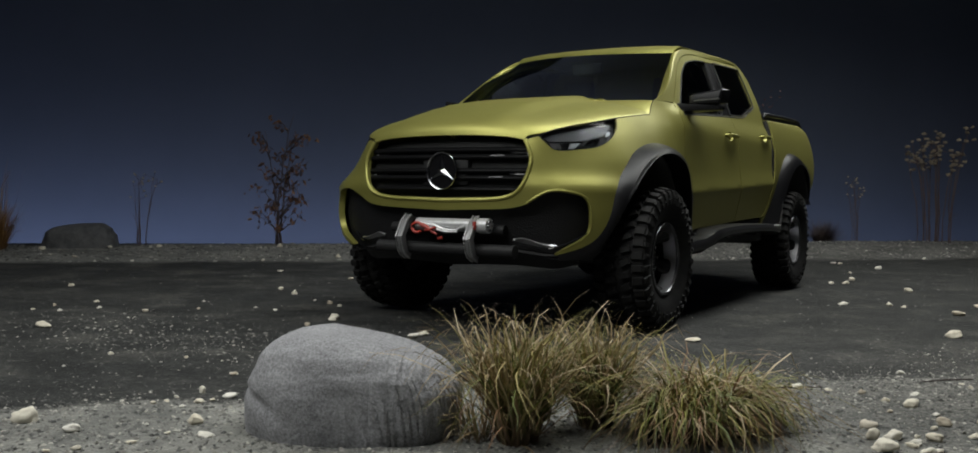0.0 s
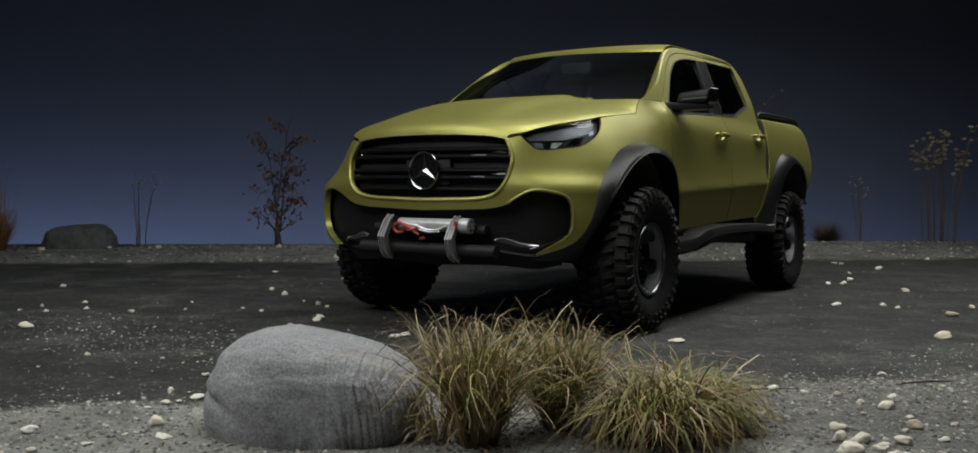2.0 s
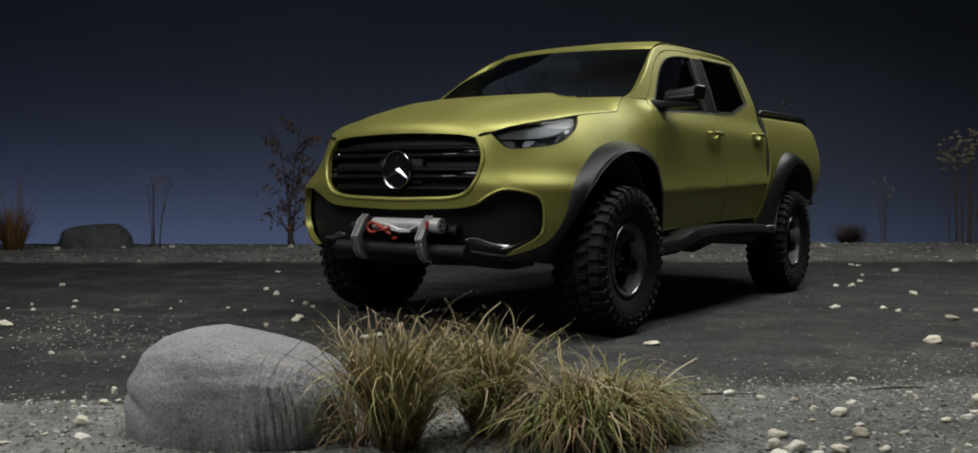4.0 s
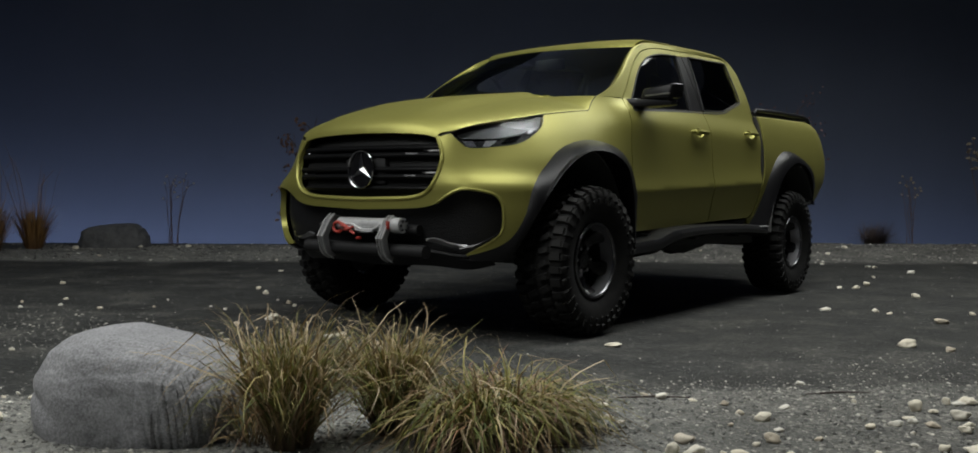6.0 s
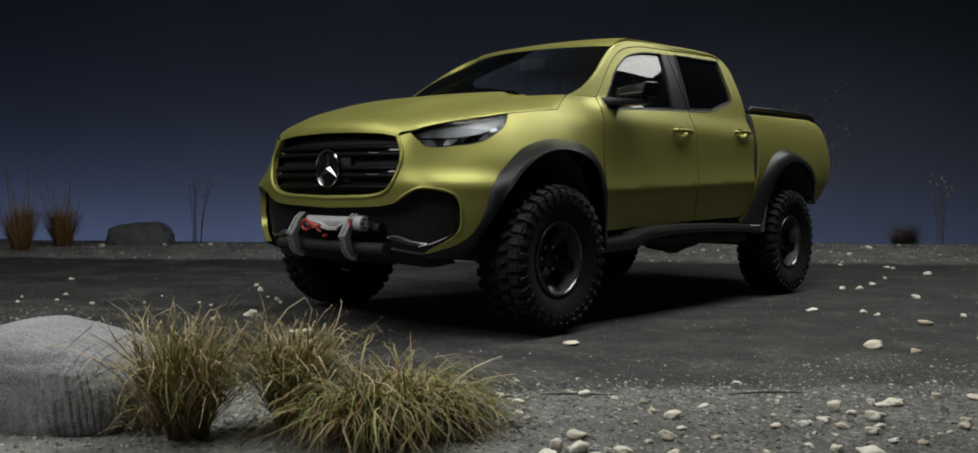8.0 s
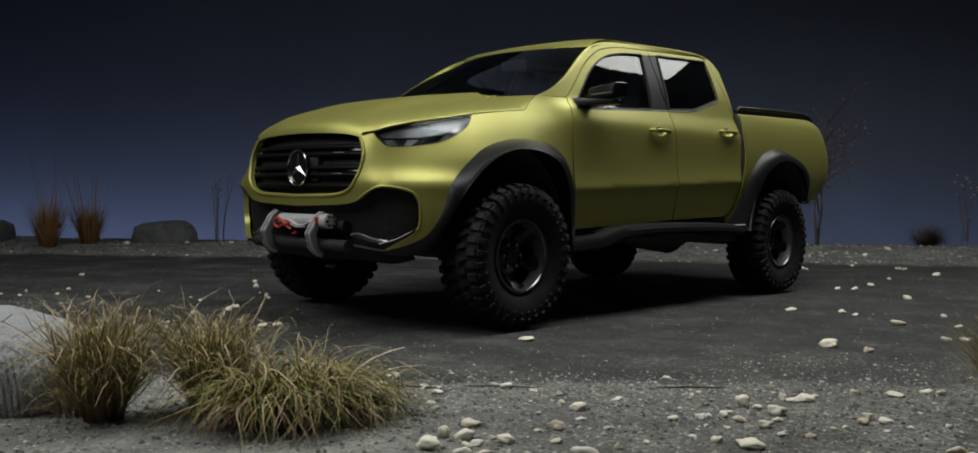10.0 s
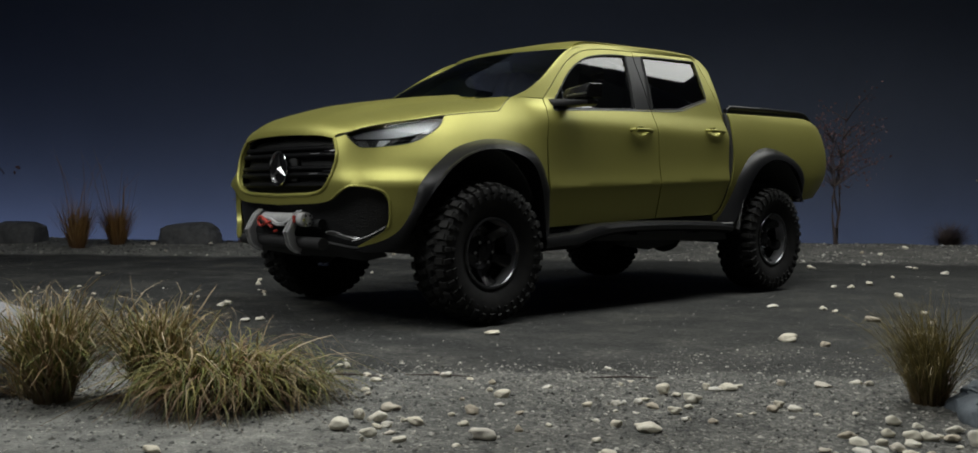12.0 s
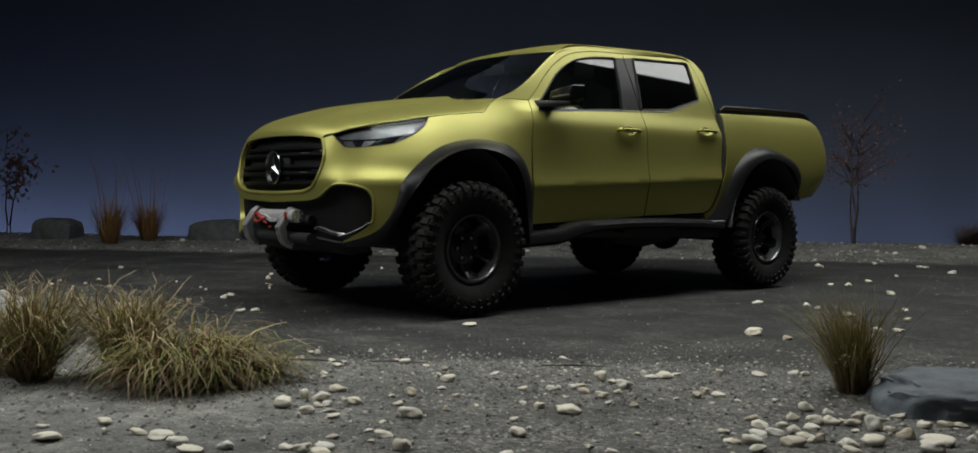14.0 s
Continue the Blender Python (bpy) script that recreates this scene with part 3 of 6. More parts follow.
for mirror in (False, True):
    fd, rd = doors[1 if mirror else 0], doors[3 if mirror else 2]
    part("window", panel(flank, WINDOW_F, step=0.06, depth=0.006, lift=-0.010, mirror=mirror), GLASS, fd, "dark tinted side window")
    part("window", panel(flank, WINDOW_R, step=0.06, depth=0.006, lift=-0.010, mirror=mirror), GLASS, rd, "dark tinted side window")
    part("pillar_cover", panel(flank, [(2.845, 1.303), (3.029, 1.312), (3.029, 1.694), (2.935, 1.686)], step=0.05, depth=0.01, lift=-0.004, mirror=mirror), TRIM, fd, "grey-black pillar cover")
    part("pillar_cover", panel(flank, [(3.037, 1.312), (3.06, 1.315), (3.14, 1.70), (3.037, 1.696)], step=0.05, depth=0.01, lift=-0.004, mirror=mirror), TRIM, rd, "grey-black pillar cover")
    for loop, door in ((WINDOW_F, fd), (WINDOW_R, rd)):
        sx = -1 if mirror else 1
        pts = [flank(u, z) * (sx, 1, 1) for u, z in spaced(loop, 0.04)]
        part("window_seal", tube(pts, 0.006, 6, closed=True), BLACK, door)
    for line, door in (([(2.05, 1.243), (2.40, 1.267), (2.86, 1.294), (3.028, 1.301)], fd), ([(3.038, 1.302), (3.37, 1.326), (3.55, 1.374), (3.735, 1.424)], rd)):
        pts = [flank(u, z) for u, z in smooth_line(line, 20)]
        part("belt_moulding", tube([p * ((-1 if mirror else 1), 1, 1) for p in pts], 0.0045, 6), LAMP_MID, door, "thin grey moulding under the windows")

# cab shell: pillar strips, windscreen, roof
part("cab_shell", panel(flank, [tuple(p) for p in smooth_line(A_LINE, 50)] + [(3.9, 1.28)] + [tuple(np.array(p) + (0.006, 0)) for p in smooth_line([(3.83, 1.55), (3.875, 1.36)], 6)[::-1]]
    + [(3.806, 1.69), (3.779, 1.741)] + [tuple(np.array(p) + (0, 0.006)) for p in smooth_line(PILLAR_SEAM[:7], 40)[::-1]], step=0.03, depth=0.02), PAINT, truck)
part("cab_shell", panel(flank, [tuple(p) for p in smooth_line(A_LINE, 50)] + [(3.9, 1.28)] + [tuple(np.array(p) + (0.006, 0)) for p in smooth_line([(3.83, 1.55), (3.875, 1.36)], 6)[::-1]]
    + [(3.806, 1.69), (3.779, 1.741)] + [tuple(np.array(p) + (0, 0.006)) for p in smooth_line(PILLAR_SEAM[:7], 40)[::-1]], step=0.03, depth=0.02, mirror=True), PAINT, truck)


def screen_edge(t, far=False):
    if far:
        return spline((0, 0.5, 1), ((.718, .355, 1.292), (.663, .665, 1.505), (.578, 1.012, 1.688)), t)
    return spline((0, .22, .45, .75, 1), ((.690, .450, 1.320), (.656, .600, 1.393), (.624, .731, 1.472), (.600, .865, 1.574), (.579, 1.008, 1.684)), t)


def screen(s, t):
    bow = 1 - abs(s) ** 2.2
    x, y, z = screen_edge(t, True)
    far = np.array((s * x, y - (0.10 - 0.02 * t) * bow, z + (0.022 - 0.007 * t) * bow))
    x, y, z = screen_edge(t)
    w = min(1.0, max(0.0, (s + 0.9) / 1.7))
    w = w * w * (3 - 2 * w)
    return far * (1 - w) + w * np.array((s * x, y - (0.195 - 0.115 * t) * bow, z + (0.015 * t - 0.006) * bow))


part("windscreen", thickened(grid(screen, np.linspace(-1, 1, 31), np.linspace(0, 1, 16)), 0.006), CLEAR_GLASS, truck, "dark tinted windscreen")


def a_pillar(side):
    """From the windscreen's edge to the pillar line of the side."""
    line = smooth_line(A_LINE[:6], 40)
    def fn(s, t):
        k = t * (len(line) - 1)
        i = min(int(k), len(line) - 2)
        u, z = line[i] + (k - i) * (line[i + 1] - line[i])
        b = flank(u, z)
        a = screen_edge(min(1.0, t * 1.0), side < 0)
        p = a + (b - a) * s
        p = p + 0.007 * 4 * s * (1 - s) * np.array((0.5, -0.6, 0.6))
        return p * (side, 1, 1)
    return fn


for side in (1, -1):
    part("a_pillar", thickened(grid(a_pillar(side), np.linspace(0, 1, 7), np.linspace(0, 1, 30)), 0.012), PAINT, truck)


def roof_edge(t):
    u, z = spline((0, .12, .3, .6, .82, .92, .97, 1), ((2.56, 1.725), (2.68, 1.737), (2.9, 1.75), (3.3, 1.764), (3.6, 1.770), (3.76, 1.762), (3.85, 1.728), (3.9, 1.66)), t)
    return flank(u, min(z, 1.79))


def roof(s, t):
    e = roof_edge(t)
    top = screen(s, 1.0)
    zc = spline((0, .1, .3, .55, .8, .92, .97, 1), (1.705, 1.738, 1.78, 1.813, 1.824, 1.815, 1.79, 1.73), t)
    k = abs(s)
    x = s * e[0]
    z = e[2] + (zc - e[2]) * (1 - k ** 2.6) ** (1 / 1.6)
    y = e[1] + (0.0 if t > 0.5 else (1 - t * 2) * (top[1] - e[1]))
    if t < 0.2:
        w = 1 - t / 0.2
        w = w * w * (3 - 2 * w)
        x, y, z = (1 - w) * np.array((x, y, z)) + w * top
    return np.array((x, y, z))


ss = [math.sin(a) for a in np.linspace(-math.pi / 2, math.pi / 2, 41)]
part("roof", thickened(grid(roof, ss, [0, .02, .04, .06, .08, .11, .15, .2] + list(np.linspace(.27, .9, 12)) + [.92, .94, .96, .975, .99, 1]), 0.012), PAINT, truck)


def cab_back(s, t):
    top = roof(s, 1.0)
    base = np.array((s * .788, 2.475, 0.6))
    return base + (top - base) * t


part("cab_back", thickened(grid(cab_back, ss, np.linspace(0, 1, 10)), 0.02), PAINT, truck)


# bonnet
def bonnet(s, t):
    side_u, side_z = spline((0, .08, .2, .45, .7, .88, .94, .97, 1), ((.48, 1.024), (.56, 1.044), (.70, 1.090), (1.0, 1.156), (1.33, 1.192), (1.55, 1.210), (1.60, 1.216), (1.66, 1.262), (1.73, 1.305)), t)
    q = flank(side_u, side_z)
    yc, zc = spline((0, .04, .1, .2, .45, .7, 1), ((-.79, 1.054), (-.780, 1.088), (-.74, 1.128), (-.64, 1.172), (-.38, 1.238), (-.06, 1.292), (.30, 1.336)), t)
    k = abs(s)
    x = s * q[0]
    y = q[1] + (yc - q[1]) * (1 - k ** 2)
    z = q[2] + (zc - q[2]) * (1 - k ** 3.2) ** (1 / 1.3)
    ridge = 1 / (1 + math.exp((abs(x) - (0.37 - 0.06 * t)) / 0.017))
    z += 0.036 * (ridge - 0.5) * min(1.0, t * 2.2) * (1 - k ** 4)
    if t < 0.14:
        w = (1 - t / 0.14) ** 2
        front = flank(k * .48, spline([p[0] for p in HOOD_LINE], [p[1] for p in HOOD_LINE], k * .48))
        rise = zc - 1.054
        x0, y0, z0 = front
        y, z = (1 - w) * y + w * (y0 + (yc + .79)), (1 - w) * z + w * (z0 + rise)
        x = (1 - w) * x + w * math.copysign(x0, s)
    return far_side((abs(x), y, z)) if x < 0 else np.array((x, y, z))


part("bonnet", thickened(grid(bonnet, ss, [0, .012, .025, .04, .06, .08, .1, .12, .14] + list(np.linspace(.18, .88, 18)) + [.90, .92, .94, .955, .97, .985, 1]), 0.015), PAINT, truck)

for side in (1, -1):
    def cowl(s, t, side=side):
        a, b = bonnet(side * s, 1.0) + (0, .004, -.001), screen(side * s, 0.0)
        return a + (b - a) * t
    part("cowl_corner", thickened(grid(cowl, np.linspace(.45, 1, 16), np.linspace(0, 1, 4)), 0.01), PAINT, truck)
    line = [flank(u, z) for u, z in smooth_line([(.486, 1.026), (.566, 1.045), (.70, 1.090), (.775, 1.113), (.92, 1.142), (1.07, 1.166), (1.33, 1.191), (1.55, 1.210), (1.60, 1.216), (1.66, 1.262), (1.73, 1.305)], 70)]
    part("bonnet_gap", tube([far_side(p) if side < 0 else p for p in line], .0028, 6), SEAM, truck)

# load bed
BED_Z = [0.55, 0.70, 0.80, 0.90, 1.05, 1.20, 1.30, 1.345, 1.38]
BED_X = [0.83, 0.856, 0.874, 0.886, 0.880, 0.855, 0.825, 0.803, 0.770]
BED_REAR = [3.60, 3.76, 3.86, 3.93, 3.962, 3.945, 3.91, 3.87, 3.80]


def bedside(u, z):
    """The side of the load bed, u along it and then round the rear corner."""
    xs, yr = spline(BED_Z, BED_X, z), spline(BED_Z, BED_REAR, z)
    knots = (2.2, 2.6, 3.2, 3.5, 3.75, 3.95, 4.12, 4.4, 4.9)
    plan = ((xs - .012, 2.2), (xs, 2.6), (xs, 3.1), (xs, yr - .40), (xs - .012, yr - .17), (xs - .055, yr - .01), (xs - .14, yr + .07), (.45, yr + .12), (0, yr + .14))
    x, y = spline(knots, plan, u)
    return np.array((x, y, z))


REAR_ARCH = [(2.33, .545), (2.40, .62), (2.47, .74), (2.55, .90), (2.685, 1.018), (2.86, 1.083), (3.04, 1.103), (3.24, 1.075), (3.385, .992), (3.46, .86), (3.475, .70)]
BED_FRONT = [(2.488, 1.335), (2.490, 1.26), (2.470, .974), (2.440, .80), (2.405, .69), (2.36, .61), (2.285, .578), (2.30, .55)]
bed_outline = BED_FRONT[:1] + smooth_line(BED_FRONT, 24)[1:] + smooth_line(REAR_ARCH, 50) + [(3.52, .695), (3.66, .70), (3.9, .72), (4.2, .73), (4.9, .73), (4.9, 1.375), (4.2, 1.375), (3.8, 1.368), (3.2, 1.352), (2.8, 1.340)]
for mirror in (False, True):
    flip = -1 if mirror else 1
    side = part("bed_side", panel(bedside, bed_outline, step=0.03, depth=0.03, mirror=mirror), PAINT, truck)

    def cap(s, t, flip=flip):
        p = bedside(2.488 + 2.4 * t, spline((0, .3, .55, 1), (1.335, 1.352, 1.368, 1.375), t))
        inward = np.array((-.075, -0.075 * max(0, t - .45) * 2, 0)) * s
        if t > 0.75:
            inward = np.array((0, -.07, 0)) * s
        return (p + inward + np.array((0, 0, .012 * math.sin(math.pi * min(1, s * 1.4) / 1.4)))) * (flip, 1, 1)
    part("bed_cap", thickened(grid(cap, np.linspace(0, 1, 6), np.linspace(0, 1, 30)), 0.01), PAINT, truck)
    # rail on the bed's edge
    rail = bmesh.new()
    tube([(flip * .745, 2.56, 1.325), (flip * .745, 2.565, 1.372), (flip * .745, 2.60, 1.398), (flip * .745, 3.1, 1.412), (flip * .742, 3.62, 1.418), (flip * .738, 3.72, 1.408), (flip * .732, 3.82, 1.360)], 0.018, 10, rail)
    box(rail, (.022, 1.16, .05), pose(flip * .742, 3.13, 1.367, 0.9))
    part("bed_rail", rail, TRIM, truck, "low black bar along the load bed")
# dark tubes added inside the cab-to-bed gap to keep it black
for side in (1, -1):
    line = [bedside(u, z) for u, z in smooth_line(BED_FRONT[:7], 24)]
    part("bed_gap", tube([(side * (p[0] - .034), p[1] - .006, p[2]) for p in line], .024, 8), SEAM, truck)
bm = bmesh.new()
box(bm, (1.5, 1.45, .02), pose(0, 3.2, .82))
box(bm, (1.5, .02, .5), pose(0, 2.52, 1.06))
part("bed_floor", bm, BLACK, truck, "black load bed liner", smooth=False)

# wheel-arch flares
OPEN_F = [(.640, -.672, .412), (.700, -.625, .412), (.775, -.545, .425), (.825, -.49, .52), (.885, -.44, .66), (.925, -.365, .79), (.945, -.28, .88), (.958, -.17, .945), (.963, -.03, .978), (.963, .15, .965), (.96, .30, .90), (.955, .375, .77), (.95, .405, .62), (.945, .425, .47)]
OPEN_R = [(.905, 2.42, .50), (.925, 2.50, .62), (.94, 2.575, .755), (.95, 2.66, .88), (.958, 2.77, .965), (.96, 2.92, 1.01), (.96, 3.09, .995), (.955, 3.25, .925), (.945, 3.345, .80), (.93, 3.37, .685)]


def flare(body, opening, far, n=56):
    edge, lip = body(n), smooth_line3(opening, n)
    if far:
        edge, lip = [far_side(b) for b in edge], [o * (-1, 1, 1) for o in lip]
    out = -1 if far else 1

    def fn(s, t):
        k = min(n - 1, int(round(t * (n - 1))))
        b, o = edge[k], lip[k]
        if s <= 1:
            p = b + (o - b) * s
            return p + np.array((0.022 * out, 0, 0)) * math.sin(math.pi * min(1, s) ** 0.8) * min(1.0, t / 0.3)
        deep = s - 1
        return o + np.array((-0.11 * deep * out, 0, 0.004 * deep))
    return grid(fn, [0, .1, .25, .4, .55, .7, .85, .94, 1, 1.05, 1.3, 2], np.linspace(0, 1, n))


def smooth_line3(points, n):
    pts = np.array(points, float)
    way = np.concatenate(([0], np.cumsum(np.linalg.norm(np.diff(pts, axis=0), axis=1))))
    return [spline(way, pts, s) for s in np.linspace(0, way[-1], n)]


def mirrored(bm):
    for v in bm.verts:
        v.co = Vector(far_side(v.co))
    bmesh.ops.reverse_faces(bm, faces=bm.faces)
    return bm


front_edge = lambda n: [flank(u, z) for u, z in smooth_line(ARCH, n)]
rear_edge = lambda n: [bedside(u, z) for u, z in smooth_line(REAR_ARCH, n)]
for edge, opening in ((front_edge, OPEN_F), (rear_edge, OPEN_R)):
    for mirror in (False, True):
        bm = thickened(flare(edge, opening, mirror), 0.006)
        part("arch_flare", bm, TRIM, truck, "broad grey-black plastic wheel-arch flare")
    middle = 0.0 if edge is front_edge else 2.98
    for mirror in (False, True):
        def well(s, t, middle=middle):
            a = math.pi * (t * (0.82 if middle else 0.96) + 0.03)
            r = 0.48
            return ((0.93 if middle else 0.86) - 0.55 * s - (0.10 * max(0.0, math.cos(a)) ** 3 if not middle else 0.0) * (1 - s), middle - 0.02 - r * math.cos(a), 0.43 + (0.60 if middle else 0.575) * math.sin(a))
        bm = thickened(grid(well, np.linspace(0, 1, 4), np.linspace(0, 1, 24)), 0.01)
        part("wheel_well", mirrored(bm) if mirror else bm, LINER, truck, "black wheel-well liner")

# underbody, sill and side steps
bm = bmesh.new()
box(bm, (1.50, 3.4, .16), pose(0, 1.5, .50, -1.2), 0.02)
box(bm, (0.9, .9, .14), pose(0, 3.6, .62), 0.02)
box(bm, (1.0, .95, .2), pose(0, -.1, .50), 0.02)
box(bm, (1.52, .04, .80), pose(0, .50, .86))
# added sheet, blocks the lit backdrop behind the cab-to-bed gap
box(bm, (1.60, .02, .72), pose(0, 2.497, .93))
box(bm, (.60, 1.3, .42), pose(0, 3.05, .62), 0.02)
box(bm, (.62, .9, .42), pose(0, -.05, .80), 0.04)
tube([(-.8, 0, .40), (.8, 0, .40)], .05, 10, bm)
tube([(-.8, 2.97, .41), (.8, 2.97, .41)], .06, 10, bm)
bmesh.ops.create_uvsphere(bm, u_segments=12, v_segments=8, radius=.15, matrix=pose(-.12, 2.97, .40))
tube([(.45, 1.7, .44), (.45, 2.0, .40), (.45, 2.3, .44)], .075, 10, bm)
part("underbody", bm, LINER, truck, "black chassis and axles")
for flip in (1, -1):
    def sill(s, t, flip=flip):
        u = 1.985 + 1.72 * t
        z = spline((0, .45, 1), (.522, .556, .590), t)
        p = flank(u, z)
        p[2] += -0.012 - 0.06 * s
        p[0] += -0.016 - .05 * s * s
        return p * (flip, 1, 1)
    part("sill", thickened(grid(sill, np.linspace(0, 1, 5), np.linspace(0, 1, 20)), 0.01), BLACK, truck)
    line = [(.925, .44, .455), (.935, .60, .468), (.945, .70, .474), (.955, .80, .500), (.958, .90, .520), (.958, 1.30, .536), (.958, 1.9, .532), (.955, 2.20, .520), (.95, 2.36, .508)]
    pts = smooth_line3(line, 40)
    bm = bmesh.new()
    rings = []
    shape = [(-.15, .022), (-.03, .024), (.0, .016), (.012, -.005), (.006, -.03), (-.03, -.045), (-.10, -.05), (-.15, -.03)]
    for k, p in enumerate(pts):
        t = k / (len(pts) - 1)
        low = spline((0, .15, .35, 1), (1.5, 1.6, 1.1, 1.0), t)
        rings.append([bm.verts.new((flip * (p[0] + dx), p[1], p[2] + (dz if dz > 0 else dz * low))) for dx, dz in shape])
    for a, b in zip(rings, rings[1:]):
        for j in range(len(shape)):
            bm.faces.new((a[j], a[(j + 1) % len(shape)], b[(j + 1) % len(shape)], b[j]))
    bm.faces.new(rings[0])
    bm.faces.new(rings[-1])
    bmesh.ops.recalc_face_normals(bm, faces=bm.faces)
    for y in (0.75, 1.4, 2.1):
        box(bm, (.16, .06, .05), pose(flip * .78, y, .49))
    step = part("side_step", bm, STEP, truck, "black side step with a kinked front end")
    bm = bmesh.new()
    box(bm, (.03, .14, .010), pose(flip * .948, 2.29, .533), .004)
    part("step_cap", bm, SILVER, step, "bright step end")

# grille
grille_outer = smooth_line(GRILLE, 40)[:-1] + smooth_line(HOOD_LINE, 24)[::-1]
full_grille = [tuple(p) for p in grille_outer] + [(-p[0], p[1]) for p in grille_outer[::-1][1:-1]]


def nose(u, z):
    """The nose's face, continued across the middle."""
    return flank(u, z)


grille = part("grille", panel(nose, full_grille, step=0.05, depth=0.0, lift=-0.065), BLACK, truck, "black grille with horizontal louvres")
for z, half in ((.972, .485), (.935, .50), (.862, .49), (.825, .475), (.765, .43)):
    def louvre(s, t, z=z, half=half):
        u = (t * 2 - 1) * half
        p = flank(u, z + 0.016 * math.sin(2 * math.pi * s))
        n = p - flank(u, z)
        return p + np.array((0, 0.045 + 0.022 * math.cos(2 * math.pi * s), 0))
    part("louvre", grid(louvre, np.linspace(0, 1, 13), np.linspace(0, 1, 30)), LOUVRE, grille)
for z in (.948, .838):
    for flip in (1, -1):
        pts = [flank(u, z - .008) * (flip, 1, 1) + (0, .028, 0) for u in np.linspace(.28, .355, 8)]
        part("louvre_insert", tube(pts, 0.004, 6), LAMP_MID, grille, "short silver louvre insert")
        pts = [flank(u, z + .004 - (.02 if k < 2 else 0)) * (flip, 1, 1) + (0, .03 + .03 * (k < 2), 0) for k, u in enumerate(np.linspace(.36, .48, 8))]
        part("louvre_edge", tube(pts, 0.009, 6), GLOSS, grille, "gloss black louvre end")
        tip = [flank(.487, z - .004) * (flip, 1, 1) + (0, .022, 0), flank(.497, z + .022) * (flip, 1, 1) + (0, .020, 0)]
        part("louvre_tip", tube(tip, 0.005, 6), SILVER, grille, "bright louvre tip")
# lip round the grille
lip_line = [(-u, z) for u, z in smooth_line(GRILLE, 40)[::-1]] + [tuple(p) for p in smooth_line(GRILLE, 40)[1:]]
part("grille_surround", tube([flank(u, z) + (0, .004, 0) for u, z in lip_line], .012, 8), PAINT, truck)
badge = part("badge", lathe([(0.0, .089), (.010, .096), (.014, .094), (.011, .088), (0.0, .085)], 48, "x", True), DARK_CHROME, truck, "round chrome badge on the grille")
back = lathe([(.001, .0), (.002, .05), (.001, .085)], 32, "x")
part("badge_back", back, GLOSS, badge)
for k in range(3):
    a = radians(90 + 120 * k)
    bm = from_arrays([(.020, 0, 0), (.006, .020 * math.cos(a + 1.05), .020 * math.sin(a + 1.05)), (.006, .086 * math.cos(a), .086 * math.sin(a)), (.006, .020 * math.cos(a - 1.05), .020 * math.sin(a - 1.05)), (.001, 0, 0)],
                     [(0, 1, 2), (0, 2, 3), (4, 2, 1), (4, 3, 2)])
    bmesh.ops.recalc_face_normals(bm, faces=bm.faces)
    part("badge_spoke", bm, DARK_CHROME, badge, smooth=False)
badge.matrix_local = pose(0, -.795, .862, 0, 0, -90) @ Matrix.Diagonal((1, 1, 1.06, 1))
bm = bmesh.new()
box(bm, (.30, .05, .16), pose(0, -.75, .862), .03)
part("badge_carrier", bm, BLACK, grille)

# headlamps
LAMP = smooth_line(LAMP_LOW, 30) + smooth_line(SEAM_LINE[1:4], 16)[::-1][1:-1]
for mirror in (False, True):
    flip = -1 if mirror else 1
    lamp = part("headlamp", panel(flank, LAMP, step=0.03, depth=0.0, lift=-0.045, mirror=mirror), LAMP_GREY, truck, "slanting headlamp with grey bezel and clear lens")
    part("lens", panel(flank, LAMP, step=0.03, depth=0.004, lift=-0.004, mirror=mirror), LENS, lamp, "clear headlamp lens")
    for quad, deep, mat, kind in (([(.606, 1.040), (.640, 1.020), (.74, 1.026), (.85, 1.050), (.95, 1.082), (1.035, 1.140), (.95, 1.134), (.80, 1.102), (.70, 1.074)], .034, LAMP_SOFT, "light_bar"),
                                  ([(.637, 1.008), (.655, .980), (.698, .984), (.684, 1.012)], .022, LAMP_MID, "bezel"),
                                  ([(.726, .984), (.752, .985), (.785, 1.018), (.738, 1.014)], .018, LAMP_WHITE, "reflector"),
                                  ([(.80, 1.000), (.875, 1.012), (.905, 1.046), (.84, 1.040)], .016, GLOSS, "projector"),
                                  ([(.945, 1.060), (.982, 1.072), (.988, 1.092), (.955, 1.082)], .014, LAMP_WHITE, "reflector"),
                                  ([(.62, 1.020), (.66, 1.010), (.80, 1.022), (.80, 1.030), (.66, 1.020)], .024, GLOSS, "bezel")):
        part(kind, panel(flank, quad, step=0.025, depth=0.008, lift=-deep, mirror=mirror), mat, lamp)
    edge = [flank(u, z) + (0, .003, 0) for u, z in spaced(LAMP, 0.02)]
    part("lamp_frame", tube([far_side(p) if mirror else p for p in edge], .0022, 6, closed=True), BLACK, lamp)

# lower bumper
LOW_DARK = [(0, .375), (.45, .385), (.64, .40), (.74, .43), (.83, .50), (.85, .60), (.84, .72), (.72, .79), (.58, .79), (.50, .74), (.40, .70), (0, .69)]
full_low = LOW_DARK + [(-u, z) for u, z in LOW_DARK[::-1][1:-1]]


